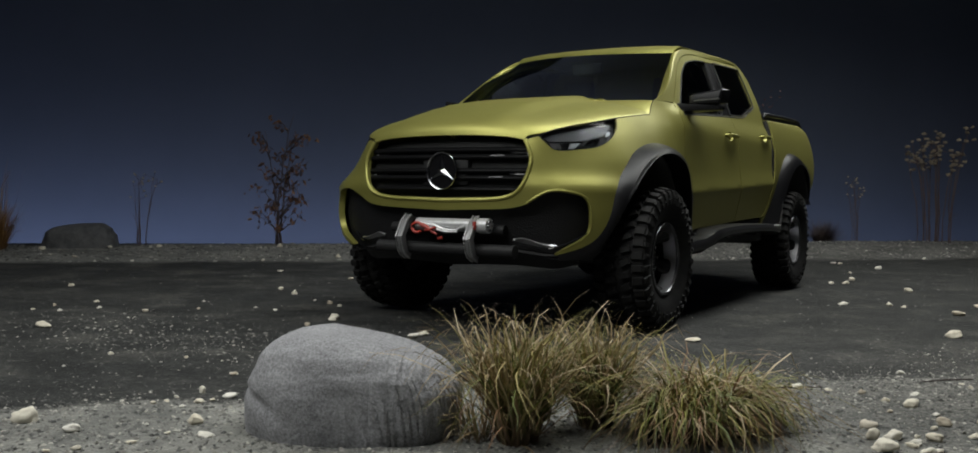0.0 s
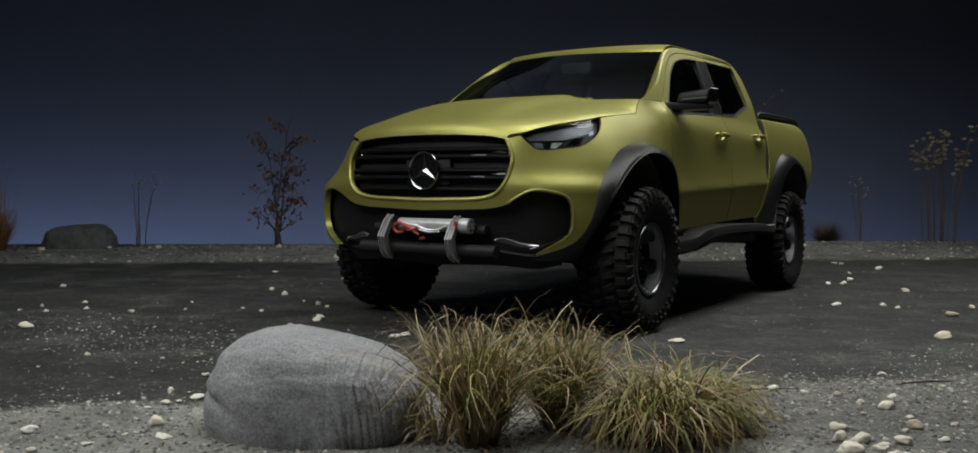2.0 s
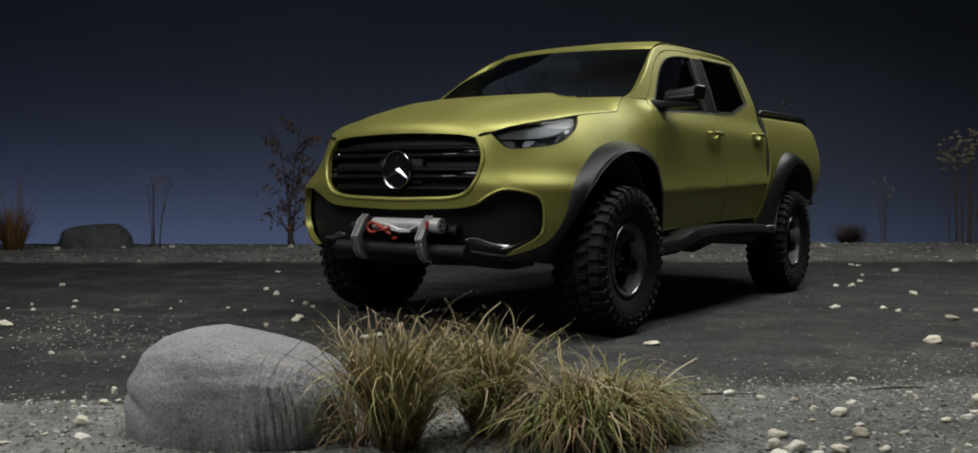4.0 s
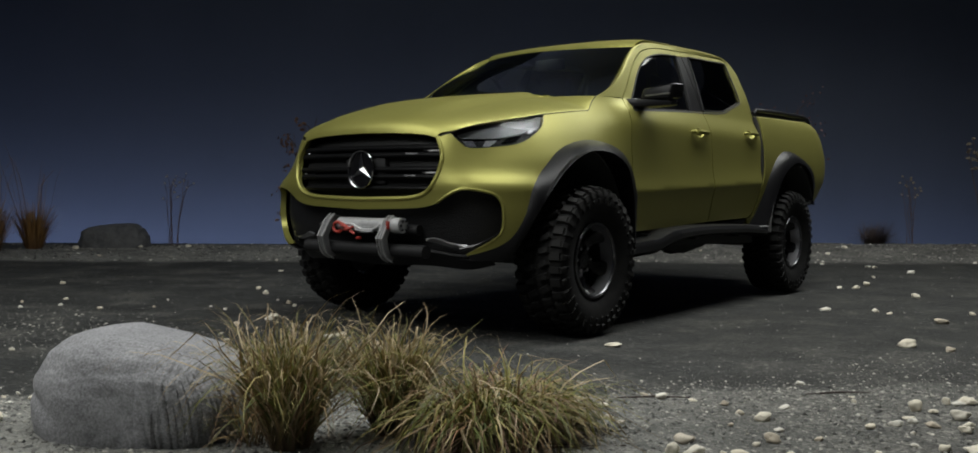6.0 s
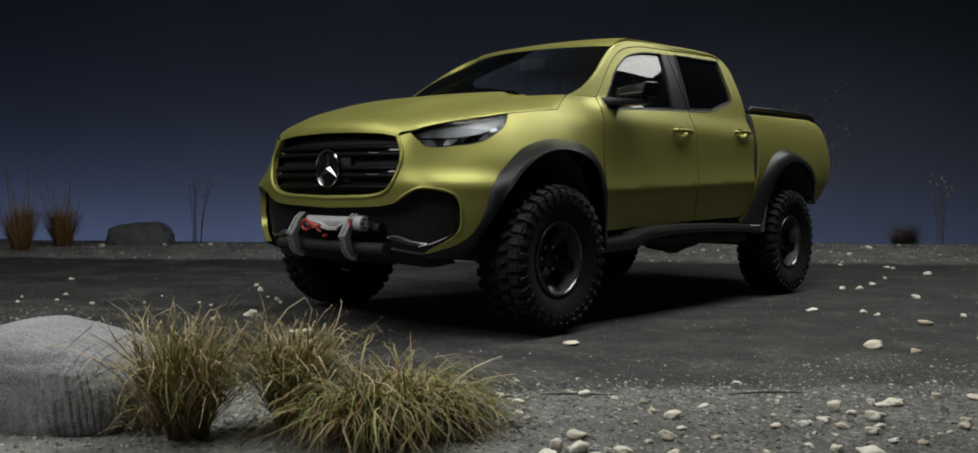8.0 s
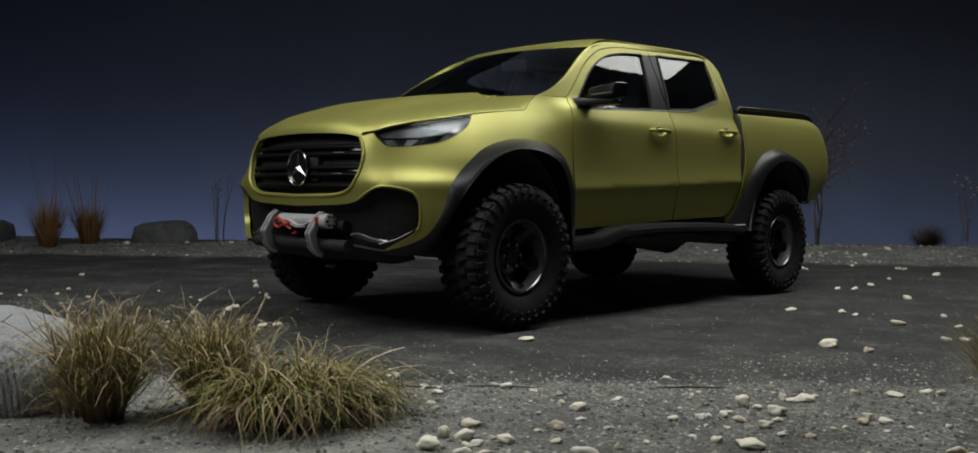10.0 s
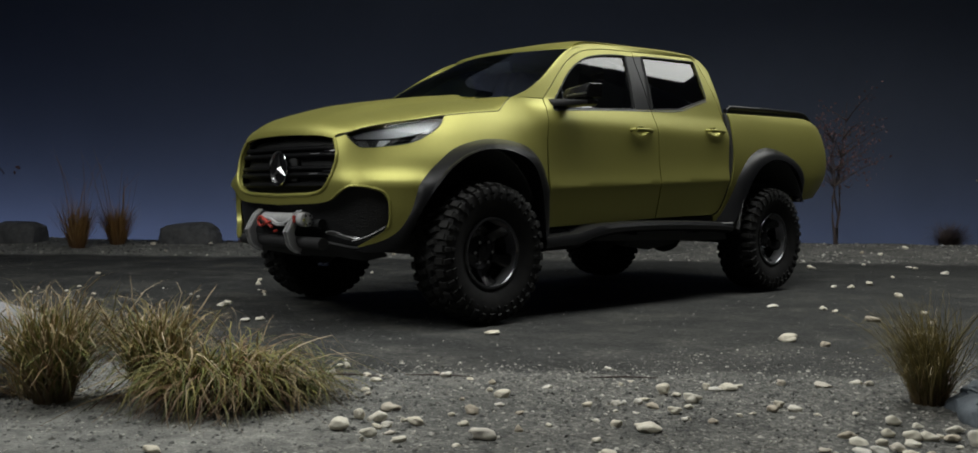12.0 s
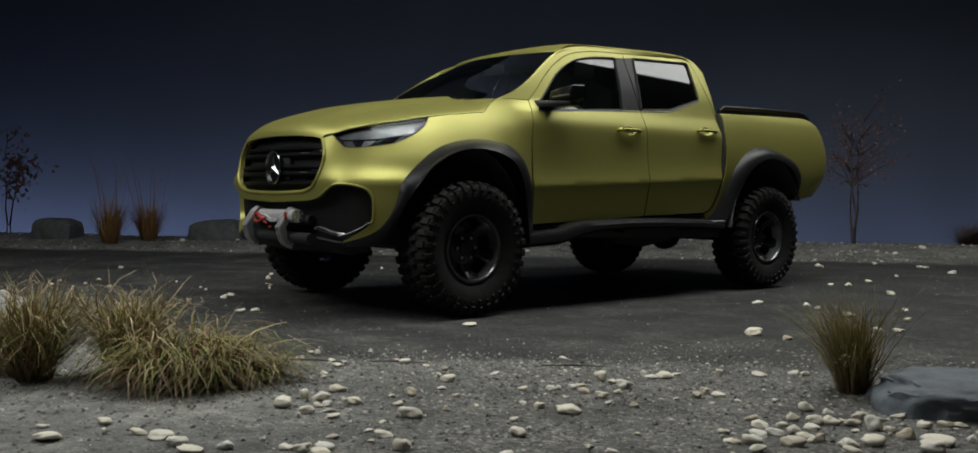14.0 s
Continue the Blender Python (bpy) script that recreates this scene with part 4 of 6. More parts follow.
def low_face(u, z):
    return flank(u, max(.42, z)) + np.array((0, 0.03 * max(0, .42 - z) / .05, min(0, z - .42)))


MESH_GRID = material("black_mesh_insert", (0.010, 0.010, 0.011), 0.5, Specular_IOR_Level=0.25)
cells = node(MESH_GRID, "ShaderNodeTexVoronoi", Scale=150.0)
wire(MESH_GRID, node(MESH_GRID, "ShaderNodeTexCoord").outputs["Object"], cells.inputs["Vector"])
bumped(MESH_GRID, cells.outputs["Distance"], 0.6, 0.004)
bumper = part("lower_bumper", panel(low_face, full_low, step=0.04, depth=0.05, lift=-0.055), MESH_GRID, truck, "black lower bumper with mesh intakes")
for flip in (1, -1):
    def accent(s, t, flip=flip):
        u = .415 + .225 * t
        z = spline((0, .35, .6, 1), (.502, .490, .478, .474), t) + .022 * s * spline((0, .2, .6, 1), (0.2, 1, .7, .25), t)
        return (flank(u, z) + (0, -.004 + .03 * (1 - s) * .3, 0)) * (flip, 1, 1)
    part("bumper_accent", thickened(grid(accent, np.linspace(0, 1, 4), np.linspace(0, 1, 24)), .012), SILVER_TRIM, bumper, "silver winglet")
    blade = [flank(u, z) * (flip, 1, 1) + (0, -.004, 0) for u, z in smooth_line([(.60, .470), (.66, .484), (.73, .515), (.79, .555)], 14)]
    part("blade_edge", tube(blade, [.007] * 10 + [.006, .005, .004, .002], 8), GLOSS, bumper, "gloss black edge over the yellow blade")
    rim = [flank(u, z) * (flip, 1, 1) + (0, .002, 0) for u, z in smooth_line(VENT[3:12], 50)]
    part("intake_rim", tube(rim, [.003] + [.008] * 46 + [.006, .004, .002], 8), PAINT, truck)
    def skirt(s, t, flip=flip):
        u = .0 + .74 * t
        z = spline((0, .5, .8, 1), (.445, .45, .43, .43), t) - .085 * s * spline((0, .8, 1), (1, .8, .5), t)
        return (flank(u, max(.42, z)) * (1, 1, 0) + (0, .02 + .06 * s, z)) * (flip, 1, 1)
    part("bumper_skirt", thickened(grid(skirt, np.linspace(0, 1, 5), np.linspace(0, 1, 24)), .015), BLACK, bumper)

# recovery winch between two brackets
winch = part("winch", tube([(-.15, -.80, .578), (.27, -.80, .578)], .034, 16), SILVER, truck, "silver winch roller between two angular brackets")
bm = bmesh.new()
tube([(-.13, -.838, .585), (-.02, -.842, .575), (.05, -.845, .553), (.12, -.84, .552), (.17, -.835, .575)], .008, 6, bm)
tube([(-.13, -.836, .57), (-.03, -.842, .56), (.06, -.845, .543), (.13, -.84, .546)], .007, 6, bm)
part("strap", bm, SILVER, winch, "pale winch strap")
for k, x in enumerate((-.22, .215)):
    pts = [(-.70, .60), (-.795, .628), (-.835, .60), (-.888, .51), (-.868, .44), (-.845, .41), (-.80, .388)]
    inner = [(-.70, .562), (-.775, .588), (-.80, .568), (-.832, .51), (-.822, .462), (-.810, .444), (-.785, .425)]
    bm = bmesh.new()
    for a, b in (((pts[j], inner[j]), (pts[j + 1], inner[j + 1])) for j in range(len(pts) - 1)):
        vs = []
        for dx in (-.017, .017):
            for y, z in (a[0], a[1], b[1], b[0]):
                vs.append(bm.verts.new((x + dx, y, z)))
        for q in ((0, 1, 2, 3), (7, 6, 5, 4), (0, 3, 7, 4), (1, 5, 6, 2)):
            bm.faces.new([vs[i] for i in q])
    bmesh.ops.remove_doubles(bm, verts=bm.verts, dist=1e-4)
    bmesh.ops.recalc_face_normals(bm, faces=bm.faces)
    sharp = [e for e in bm.edges if len(e.link_faces) == 2 and e.calc_face_angle() > 1.0]
    bmesh.ops.bevel(bm, geom=sharp, offset=.009, segments=3, affect="EDGES")
    bracket = part("bracket", bm, BRACKET, winch, "angular grey bracket with highlights added along its edges")
    # edge highlights modelled as thin silver tubes
    for dx in (-.017, .017):
        part("bracket_edge", tube([(x + dx, y, z) for y, z in pts[1:]], .0036, 6), SILVER, bracket, "thin silver tube drawn as the edge's highlight")
part("winch_end", tube([(.245, -.80, .578), (.30, -.80, .578)], .040, 14), SILVER, winch)
bm = bmesh.new()
for k in range(6):
    a = k * math.pi / 3
    tube([(.295, -.80 + .026 * math.cos(a), .578 + .026 * math.sin(a)), (.312, -.80 + .026 * math.cos(a), .578 + .026 * math.sin(a))], .008, 6, bm)
part("bolt_ring", bm, CHROME, winch)
bm = bmesh.new()
tube([(-.125 + .034 * math.cos(a), -.845, .560 + .026 * math.sin(a)) for a in np.linspace(0.4, 5.6, 18)], .008, 8, bm)
tube([(-.09, -.85, .575), (-.05, -.855, .562), (-.02, -.85, .540), (.005, -.85, .528)], [.012, .010, .009, .006], 8, bm)
tube([(-.07, -.85, .548), (-.03, -.86, .552), (.0, -.852, .565)], .007, 8, bm)
part("hook", bm, RED, winch, "red recovery hook")
part("pin", tube([(.0, -.83, .505), (.03, -.832, .51)], .008, 8), RED, winch, "red pin")
part("clip", tube([(.232, -.842, .56), (.236, -.842, .60)], .010, 8), RED, winch, "red clip")
bm = bmesh.new()
tube([(-.42, -.79, .45), (.45, -.79, .45)], .034, 12, bm)
tube([(-.36, -.74, .555), (.36, -.74, .555)], .028, 12, bm)
part("bumper_bar", bm, BLACK, winch, "black tubular bumper bar")

# door handles and mirrors
for mirror in (False, True):
    flip = -1 if mirror else 1
    for kind, door in (("front_door", doors[1 if mirror else 0]), ("rear_door", doors[3 if mirror else 2])):
        u, z = HANDLES[kind]
        base = flank(u, z)
        seat = far_side if mirror else (lambda p: p)
        pts = [seat(base + (o, dy, dz)) for o, dy, dz in ((-.004, -.112, .001), (.022, -.092, .003), (.033, -.05, .004), (.036, 0, .004), (.033, .055, .003), (.020, .088, .002), (-.004, .104, 0))]
        bar = tube(smooth_line3(pts, 20), [.009] + [.0125] * 18 + [.009], 10)
        handle = part("handle", bar, PAINT, door, "satin lime pull handle")

        def cup(r, a, u=u, z=z, seat=seat):
            p = flank(u + .066 * r * math.cos(a), z + .030 * r * math.sin(a))
            return seat(p + np.array((-.022 * (1 - r ** 7) - .0012, 0, 0)))
        part("handle_recess", grid(cup, [.02, .3, .55, .72, .82, .90, .96, 1.0], np.linspace(0, 2 * math.pi, 29)), PAINT, door)
        lock = seat(base + (.030, -.085, .003))
        part("handle_cap", tube([lock - Vector((0, .012, 0)), lock + Vector((0, .012, 0))], [.0135, .0135], 10), PAINT, handle)
    def block(corners, bevel, segments=3):
        """A hexahedron from eight corners (inner front low and high, outer front low and high, then the same behind), its edges rounded."""
        bm = from_arrays([(flip * x, y, z) for x, y, z in corners], [(0, 2, 3, 1), (4, 5, 7, 6), (0, 1, 5, 4), (2, 6, 7, 3), (1, 3, 7, 5), (0, 4, 6, 2)])
        bmesh.ops.recalc_face_normals(bm, faces=bm.faces)
        bmesh.ops.bevel(bm, geom=bm.edges[:], offset=bevel, segments=segments, affect="EDGES", profile=0.6)
        return bm
    head = part("mirror", block([(.800, .700, 1.312), (.815, .705, 1.376), (1.000, .690, 1.312), (1.020, .700, 1.402), (.815, .800, 1.322), (.830, .790, 1.380), (1.028, .815, 1.318), (1.040, .810, 1.405)], .016), MIRROR_SHELL, truck, "gloss black angular door mirror on a broad arm")
    part("arm", block([(.745, .600, 1.262), (.735, .610, 1.318), (1.005, .705, 1.272), (1.010, .700, 1.298), (.770, .740, 1.256), (.745, .740, 1.310), (1.005, .800, 1.276), (1.010, .800, 1.300)], .008, 2), MIRROR_SHELL, head)
    part("joint", block([(.86, .725, 1.285), (.86, .725, 1.325), (.98, .725, 1.285), (.98, .725, 1.325), (.86, .785, 1.285), (.86, .785, 1.325), (.98, .785, 1.285), (.98, .785, 1.325)], .004, 1), BLACK, head)
    part("mirror_glass", block([(.845, .803, 1.333), (.855, .796, 1.370), (1.012, .8145, 1.330), (1.020, .811, 1.394), (.845, .810, 1.333), (.855, .803, 1.370), (1.012, .8205, 1.330), (1.020, .817, 1.394)], .002, 1), CHROME, head, "mirror glass")
    part("trim_line", block([(.84, .692, 1.330), (.845, .690, 1.337), (1.000, .684, 1.334), (1.004, .684, 1.344), (.84, .72, 1.330), (.845, .72, 1.337), (1.000, .71, 1.334), (1.004, .71, 1.344)], .002, 1), SILVER_TRIM, head, "thin silver line along the shell")

# seats and dashboard, dim behind the glass
for x in (-.36, .36):
    bm = bmesh.new()
    box(bm, (.48, .16, .62), pose(x, 1.45, 1.12, -14), .05)
    box(bm, (.48, .50, .16), pose(x, 1.2, .85), .05)
    box(bm, (.24, .10, .18), pose(x, 1.53, 1.50, -10), .04)
    part("seat", bm, SEAT, truck, "dark front seat")
bm = bmesh.new()
box(bm, (1.25, .16, .55), pose(0, 2.25, 1.10, -12), .05)
box(bm, (1.25, .5, .16), pose(0, 2.0, .85), .05)
part("rear_bench", bm, SEAT, truck, "dark rear bench")
bm = bmesh.new()
box(bm, (1.35, .45, .35), pose(0, .58, 1.07), .06)
box(bm, (1.45, 2.1, .05), pose(0, 1.4, .70))
part("dashboard", bm, SEAT, truck, "dark dashboard")
bm = bmesh.new()
box(bm, (.22, .03, .07), pose(0, .93, 1.60, 10), .012)
part("inner_mirror", bm, SEAT, truck, "inner rear-view mirror")
part("steering_wheel", tube([(.36 + .18 * math.cos(a), .88 + .06 * math.sin(a), 1.2 + .17 * math.sin(a)) for a in np.linspace(0, 2 * math.pi, 24, endpoint=False)], .014, 6, closed=True), SEAT, truck)


# wheels
def frustum(verts, faces, m, size, taper, skew=0.0):
    """A tapered block on its foot."""
    base = len(verts)
    for z, k, dy in ((0, 1.0, 0.0), (size[2], taper, skew)):
        for x, y in ((-1, -1), (1, -1), (1, 1), (-1, 1)):
            verts.append(tuple(m @ Vector((x * size[0] * k / 2, y * size[1] * k / 2 + dy, z))))
    faces += [tuple(base + i for i in f) for f in ((3, 2, 1, 0), (4, 5, 6, 7), (0, 1, 5, 4), (1, 2, 6, 5), (2, 3, 7, 6), (3, 0, 4, 7))]


def lug_mesh(kind, odd):
    verts, faces = [], []
    if kind == 0:
        frustum(verts, faces, pose(.104, 0, .378, 0, 14), (.062, .040 if odd else .046, .026), .82, .003)
        frustum(verts, faces, pose(.136, 0, .366, 0, 76), (.052 if odd else .036, .034, .014), .72)
        frustum(verts, faces, pose(.143, .004, .325, 0, 88), (.022 if odd else .034, .020, .008), .7)
    else:
        frustum(verts, faces, pose(.040, 0, .384, 0, 0, 26 if odd else 14), (.062, .034, .026), .84, -.003)
    mesh = bpy.data.meshes.new("tread_lug")
    mesh.from_pydata(verts, [], faces)
    mesh.materials.append(RUBBER)
    return mesh


LUGS = [lug_mesh(0, False), lug_mesh(0, True), lug_mesh(1, False), lug_mesh(1, True)]


def build_wheel(parent, place, flip, single):
    prof = [(-.10, .205), (-.122, .235), (-.142, .29), (-.146, .34), (-.138, .372), (-.12, .385), (0, .390), (.12, .385), (.138, .372), (.146, .34), (.142, .29), (.122, .235), (.10, .205)]
    bm = lathe(prof, 64, "x")
    wheel = part("wheel", lathe([(.100, .212), (.114, .214), (.118, .207), (.110, .198), (.092, .194), (.03, .188), (-.02, .18), (-.10, .185), (-.11, .21)], 56, "x"), RIM, parent, "black alloy wheel with deep dish")
    part("tyre", bm, RUBBER, wheel, "chunky off-road tyre carcass")
    joined = ([], [])
    for k in range(36):
        for kind, side in ((0, 1), (0, -1), (1, 1), (1, -1)):
            m = pose(0, 0, 0, 10.0 * k + (5.0 if (side > 0) != (kind > 0) else 0)) @ pose(0, 0, 0, 0, 0, 0 if side > 0 else 180)
            mesh = LUGS[2 * kind + k % 2]
            if single:
                lug = new("tread_lug", mesh)
                lug.parent, lug.matrix_local = wheel, m
            else:
                base = len(joined[0])
                joined[0].extend(tuple(m @ v.co) for v in mesh.vertices)
                joined[1].extend(tuple(base + i for i in f.vertices) for f in mesh.polygons)
    if not single:
        mesh = bpy.data.meshes.new("tread_lug")
        mesh.from_pydata(joined[0], [], joined[1])
        mesh.materials.append(RUBBER)
        lugs = tagged(new("tread_lug", mesh), kind="stuff")
        lugs.parent = wheel
    part("rim_ring", lathe([(.112, .211), (.121, .206), (.121, .195), (.113, .190), (.107, .193)], 56, "x"), RING, wheel, "polished outer ring")
    part("barrel_lip", lathe([(.110, .1925), (.092, .1915), (.060, .1885), (.035, .1865)], 56, "x"), BARREL, wheel, "bright polished inner lip of the rim")
    bm = lathe([(.045, .0), (.048, .03), (.045, .045), (.03, .05), (.02, .09), (.015, .10), (-.005, .10)], 40, "x")
    part("hub", bm, RIM, wheel)
    for k in range(6):
        a = k * 60 + 12
        sp = bmesh.new()
        rows = []
        for r, x, w in ((.06, .014, .046), (.10, .008, .036), (.145, .018, .032), (.182, .062, .044), (.192, .078, .05)):
            rows.append([sp.verts.new(q) for q in ((x - .03, -w * 1.1, r), (x - .004, -w, r), (x + .006, -w * .7, r), (x + .006, w * .7, r), (x - .004, w, r), (x - .03, w * 1.1, r))])
        for p, q in zip(rows, rows[1:]):
            for j in range(5):
                sp.faces.new((p[j], p[j + 1], q[j + 1], q[j]))
        bmesh.ops.rotate(sp, cent=(0, 0, 0), matrix=Matrix.Rotation(radians(a), 3, "X"), verts=sp.verts)
        bmesh.ops.recalc_face_normals(sp, faces=sp.faces)
        part("spoke", sp, RIM, wheel)
    for k in range(6):
        a = k * math.pi / 3
        part("wheel_nut", tube([(.018, .068 * math.cos(a), .068 * math.sin(a)), (.045, .068 * math.cos(a), .068 * math.sin(a))], .010, 6), STEEL, wheel)
    part("brake_disc", lathe([(-.04, .06), (-.04, .165), (-.06, .165), (-.06, .06)], 32, "x"), LINER, wheel)
    wheel.matrix_local = pose(*place) @ pose(0, 0, 0, 0, 0, 0 if flip > 0 else 180) @ Matrix.Diagonal((1, .965, .965, 1))
    return wheel


for x, y in ((.835, -0.01), (.80, 2.975)):
    for flip in (1, -1):
        build_wheel(truck, (flip * x, y, .400), flip, flip > 0)

# ---- stones ----
STONE = material("grey_boulder_stone", (0.25, 0.25, 0.26), 0.85)
grain = noise_of(STONE, 130, 5, 0.7)
blotch = noise_of(STONE, 7, 6, 0.6)
coloured(STONE, mixed(STONE, 0.55, ramp(STONE, blotch, (0.3, (0.16, 0.16, 0.172)), (0.7, (0.34, 0.338, 0.354))), ramp(STONE, grain, (0.38, (0.15, 0.15, 0.162)), (0.62, (0.46, 0.46, 0.48)))))
stretch = node(STONE, "ShaderNodeMapping")
stretch.inputs["Scale"].default_value = (42, 5, 1.6)
stretch.inputs["Rotation"].default_value = (0, radians(14), 0)
wire(STONE, node(STONE, "ShaderNodeTexCoord").outputs["Object"], stretch.inputs["Vector"])
streak = ramp(STONE, noise_of(STONE, 1.0, 2, 0.5, stretch.outputs[0]), (0.36, (0, 0, 0)), (0.46, (1, 1, 1)))
side_x = node(STONE, "ShaderNodeSeparateXYZ")
wire(STONE, node(STONE, "ShaderNodeTexCoord").outputs["Object"], side_x.inputs[0])
groove_side = node(STONE, "ShaderNodeMapRange", interpolation_type="SMOOTHSTEP")
for key, value in zip(("From Min", "From Max", "To Min", "To Max"), (-0.06, 0.12, 0.0, 0.8)):
    groove_side.inputs[key].default_value = value
wire(STONE, side_x.outputs[0], groove_side.inputs["Value"])
height = maths(STONE, "ADD", grain, maths(STONE, "MULTIPLY", blotch, 0.8))
bumped(STONE, maths(STONE, "ADD", height, maths(STONE, "MULTIPLY", streak, groove_side.outputs[0])), 0.55, 0.010)
DIM_STONE = material("dark_boulder_stone", (0.10, 0.10, 0.105), 0.9)
coloured(DIM_STONE, ramp(DIM_STONE, noise_of(DIM_STONE, 9, 7, 0.65), (0.3, (0.06, 0.062, 0.066)), (0.7, (0.14, 0.14, 0.145))))
bumped(DIM_STONE, noise_of(DIM_STONE, 30, 6), 0.6, 0.02)
SLATE = material("blue_grey_slab_stone", (0.16, 0.19, 0.23), 0.7)
coloured(SLATE, ramp(SLATE, noise_of(SLATE, 11, 7, 0.65), (0.3, (0.04, 0.05, 0.062)), (0.7, (0.115, 0.134, 0.155))))
bumped(SLATE, noise_of(SLATE, 60, 6), 0.5, 0.006)


def boulder(name, place, half, yaw, mat, label, seed, square=0.8, rough=0.03, lean=0.0, grooves=0.0, detail=5, even=0.10):
    bm = bmesh.new()
    bmesh.ops.create_icosphere(bm, subdivisions=detail, radius=1.0)
    for v in bm.verts:
        p = v.co.copy()
        q = Vector([c * (c * c + 0.02) ** ((square - 1) / 2) for c in p])
        q.z *= 1.0 - lean * max(-0.25, q.x)
        push = 1 + even * noise.noise(p * 1.3 + Vector((seed, 0, 0))) + rough * noise.noise(p * 3.7 + Vector((0, seed, 0))) + 0.35 * rough * noise.noise(p * 11 + Vector((0, 0, seed)))
        if grooves and p.y < 0.3 and p.x > -0.15:
            way = math.atan2(p.x, -p.y) * 11.0 + p.z * 2.0
            cut = max(0.0, 0.17 - abs(noise.noise(Vector((way * 1.25, p.z * 0.55, seed))))) / 0.17
            fade = min(1.0, max(0.0, (0.62 - p.z + 0.25 * noise.noise(p * 3))) * 3) * min(1, (p.x + .15) * 3)
            push -= grooves * cut * fade * (0.6 + 0.4 * noise.noise(Vector((way * .4, p.z * .8, 5))))
        if grooves:
            push -= 0.035 * math.exp(-(((p.x + 0.80) / 0.28) ** 2 + ((p.z - 0.12 + 0.3 * (p.x + 0.8)) / 0.05) ** 2)) * (p.y < 0.1)
            push -= 0.05 * math.exp(-(((p.x + 0.70) / 0.22) ** 2 + ((p.z + 0.35) / 0.35) ** 2)) * (p.y < 0.1)
        v.co = Vector((q.x * half[0], q.y * half[1], q.z * half[2])) * push
    ob = link(name, bm, mat)
    ob.matrix_world = pose(*place, 0, 0, yaw)
    return tagged(ob, label, "boulder" if name == "boulder" else "rock")


boulder("boulder", (0.925, -2.60, 0.080), (0.335, 0.27, 0.232), 31, STONE, "smooth grey boulder with vertical grooves beside the grass", 2.0, 0.70, 0.022, 0.26, 0.034, 7, 0.04)
boulder("rock", (3.90, -0.045, 0.02), (0.44, 0.26, 0.106), 40, SLATE, "low flat blue-grey slab of rock on gravel", 5.0, 0.60, 0.09, 0.05)
boulder("boulder", (-6.95, 1.88, 0.10), (0.41, 0.30, 0.22), 40, DIM_STONE, "dark rounded boulder at the set's back edge", 7.0, 0.72, 0.05, -0.12)
boulder("boulder", (-8.05, 0.12, 0.15), (0.29, 0.25, 0.18), 40, DIM_STONE, "dark squarish boulder at the set's back edge", 9.0, 0.5, 0.04)

PEBBLE = material("cream_pebble", (0.5, 0.47, 0.40), 0.75)
tone = node(PEBBLE, "ShaderNodeObjectInfo").outputs["Random"]
coloured(PEBBLE, mixed(PEBBLE, ramp(PEBBLE, noise_of(PEBBLE, 18, 5), (0.35, (0, 0, 0)), (0.75, (0.4, 0.4, 0.4))), ramp(PEBBLE, tone, (0.0, (0.82, 0.78, 0.67)), (0.45, (0.74, 0.68, 0.55)), (0.75, (0.80, 0.78, 0.72)), (0.92, (0.55, 0.48, 0.38))), (0.40, 0.35, 0.28)))
bumped(PEBBLE, noise_of(PEBBLE, 45, 5), 0.4, 0.003)
pebble_meshes = []
for k in range(10):
    bm = bmesh.new()
    bmesh.ops.create_icosphere(bm, subdivisions=3, radius=0.5)
    for v in bm.verts:
        p = v.co.copy()
        v.co = p * (1 + 0.55 * noise.noise(p * 1.9 + Vector((k * 3.3, 1, 2))) + 0.22 * noise.noise(p * 4.5 + Vector((k, 7, 2))))
    mesh = bpy.data.meshes.new("pebble")
    bm.to_mesh(mesh)
    bm.free()
    mesh.materials.append(PEBBLE)
    mesh.shade_smooth()
    pebble_meshes.append(mesh)
# along and across the ground in metres, length and height in centimetres
PEBBLES = []
PEBBLES += [(2.35, -2.68, 8.4, 2.4), (2.28, -2.5, 6.2, 2.5), (2.46, -2.46, 4.7, 2), (2.55, -2.43, 7.3, 2.3), (2.65, -2.42, 6, 3), (2.73, -2.42, 7.3, 1.8), (2.21, -2.66, 2.9, 1.5), (2.4, -2.54, 1.8, 2.4), (2.75, -2.33, 4.4, 2.6)]
PEBBLES += [(2.39, -1.97, 7.3, 4.3), (2.34, -1.86, 4, 4), (2.39, -1.83, 5.7, 3.5), (2.46, -1.84, 3.8, 1.9), (2.3, -1.71, 7.3, 3.4), (2.45, -1.77, 2.2, 1.7), (2.5, -1.76, 6, 2.8), (2.5, -1.94, 5, 2.9), (2.45, -1.87, 3.4, 1.7), (2.6, -1.9, 4.9, 1.8), (2.52, -1.88, 3.8, 1.3), (1.87, -1.46, 4.7, 2.1), (1.74, -1.41, 3.8, 1.9), (1.96, -1.57, 3.5, 1.5), (2.03, -1.61, 2.9, 1.2), (1.56, -1.46, 4.4, 1.7), (2.81, -2.03, 4.1, 1.5), (2.84, -2.19, 4.7, 1.8), (2.88, -2.16, 5, 2.7), (2.91, -2.11, 5.8, 2.5), (2.95, -2.14, 6.4, 2.5), (2.54, -1.99, 1.6, 2)]
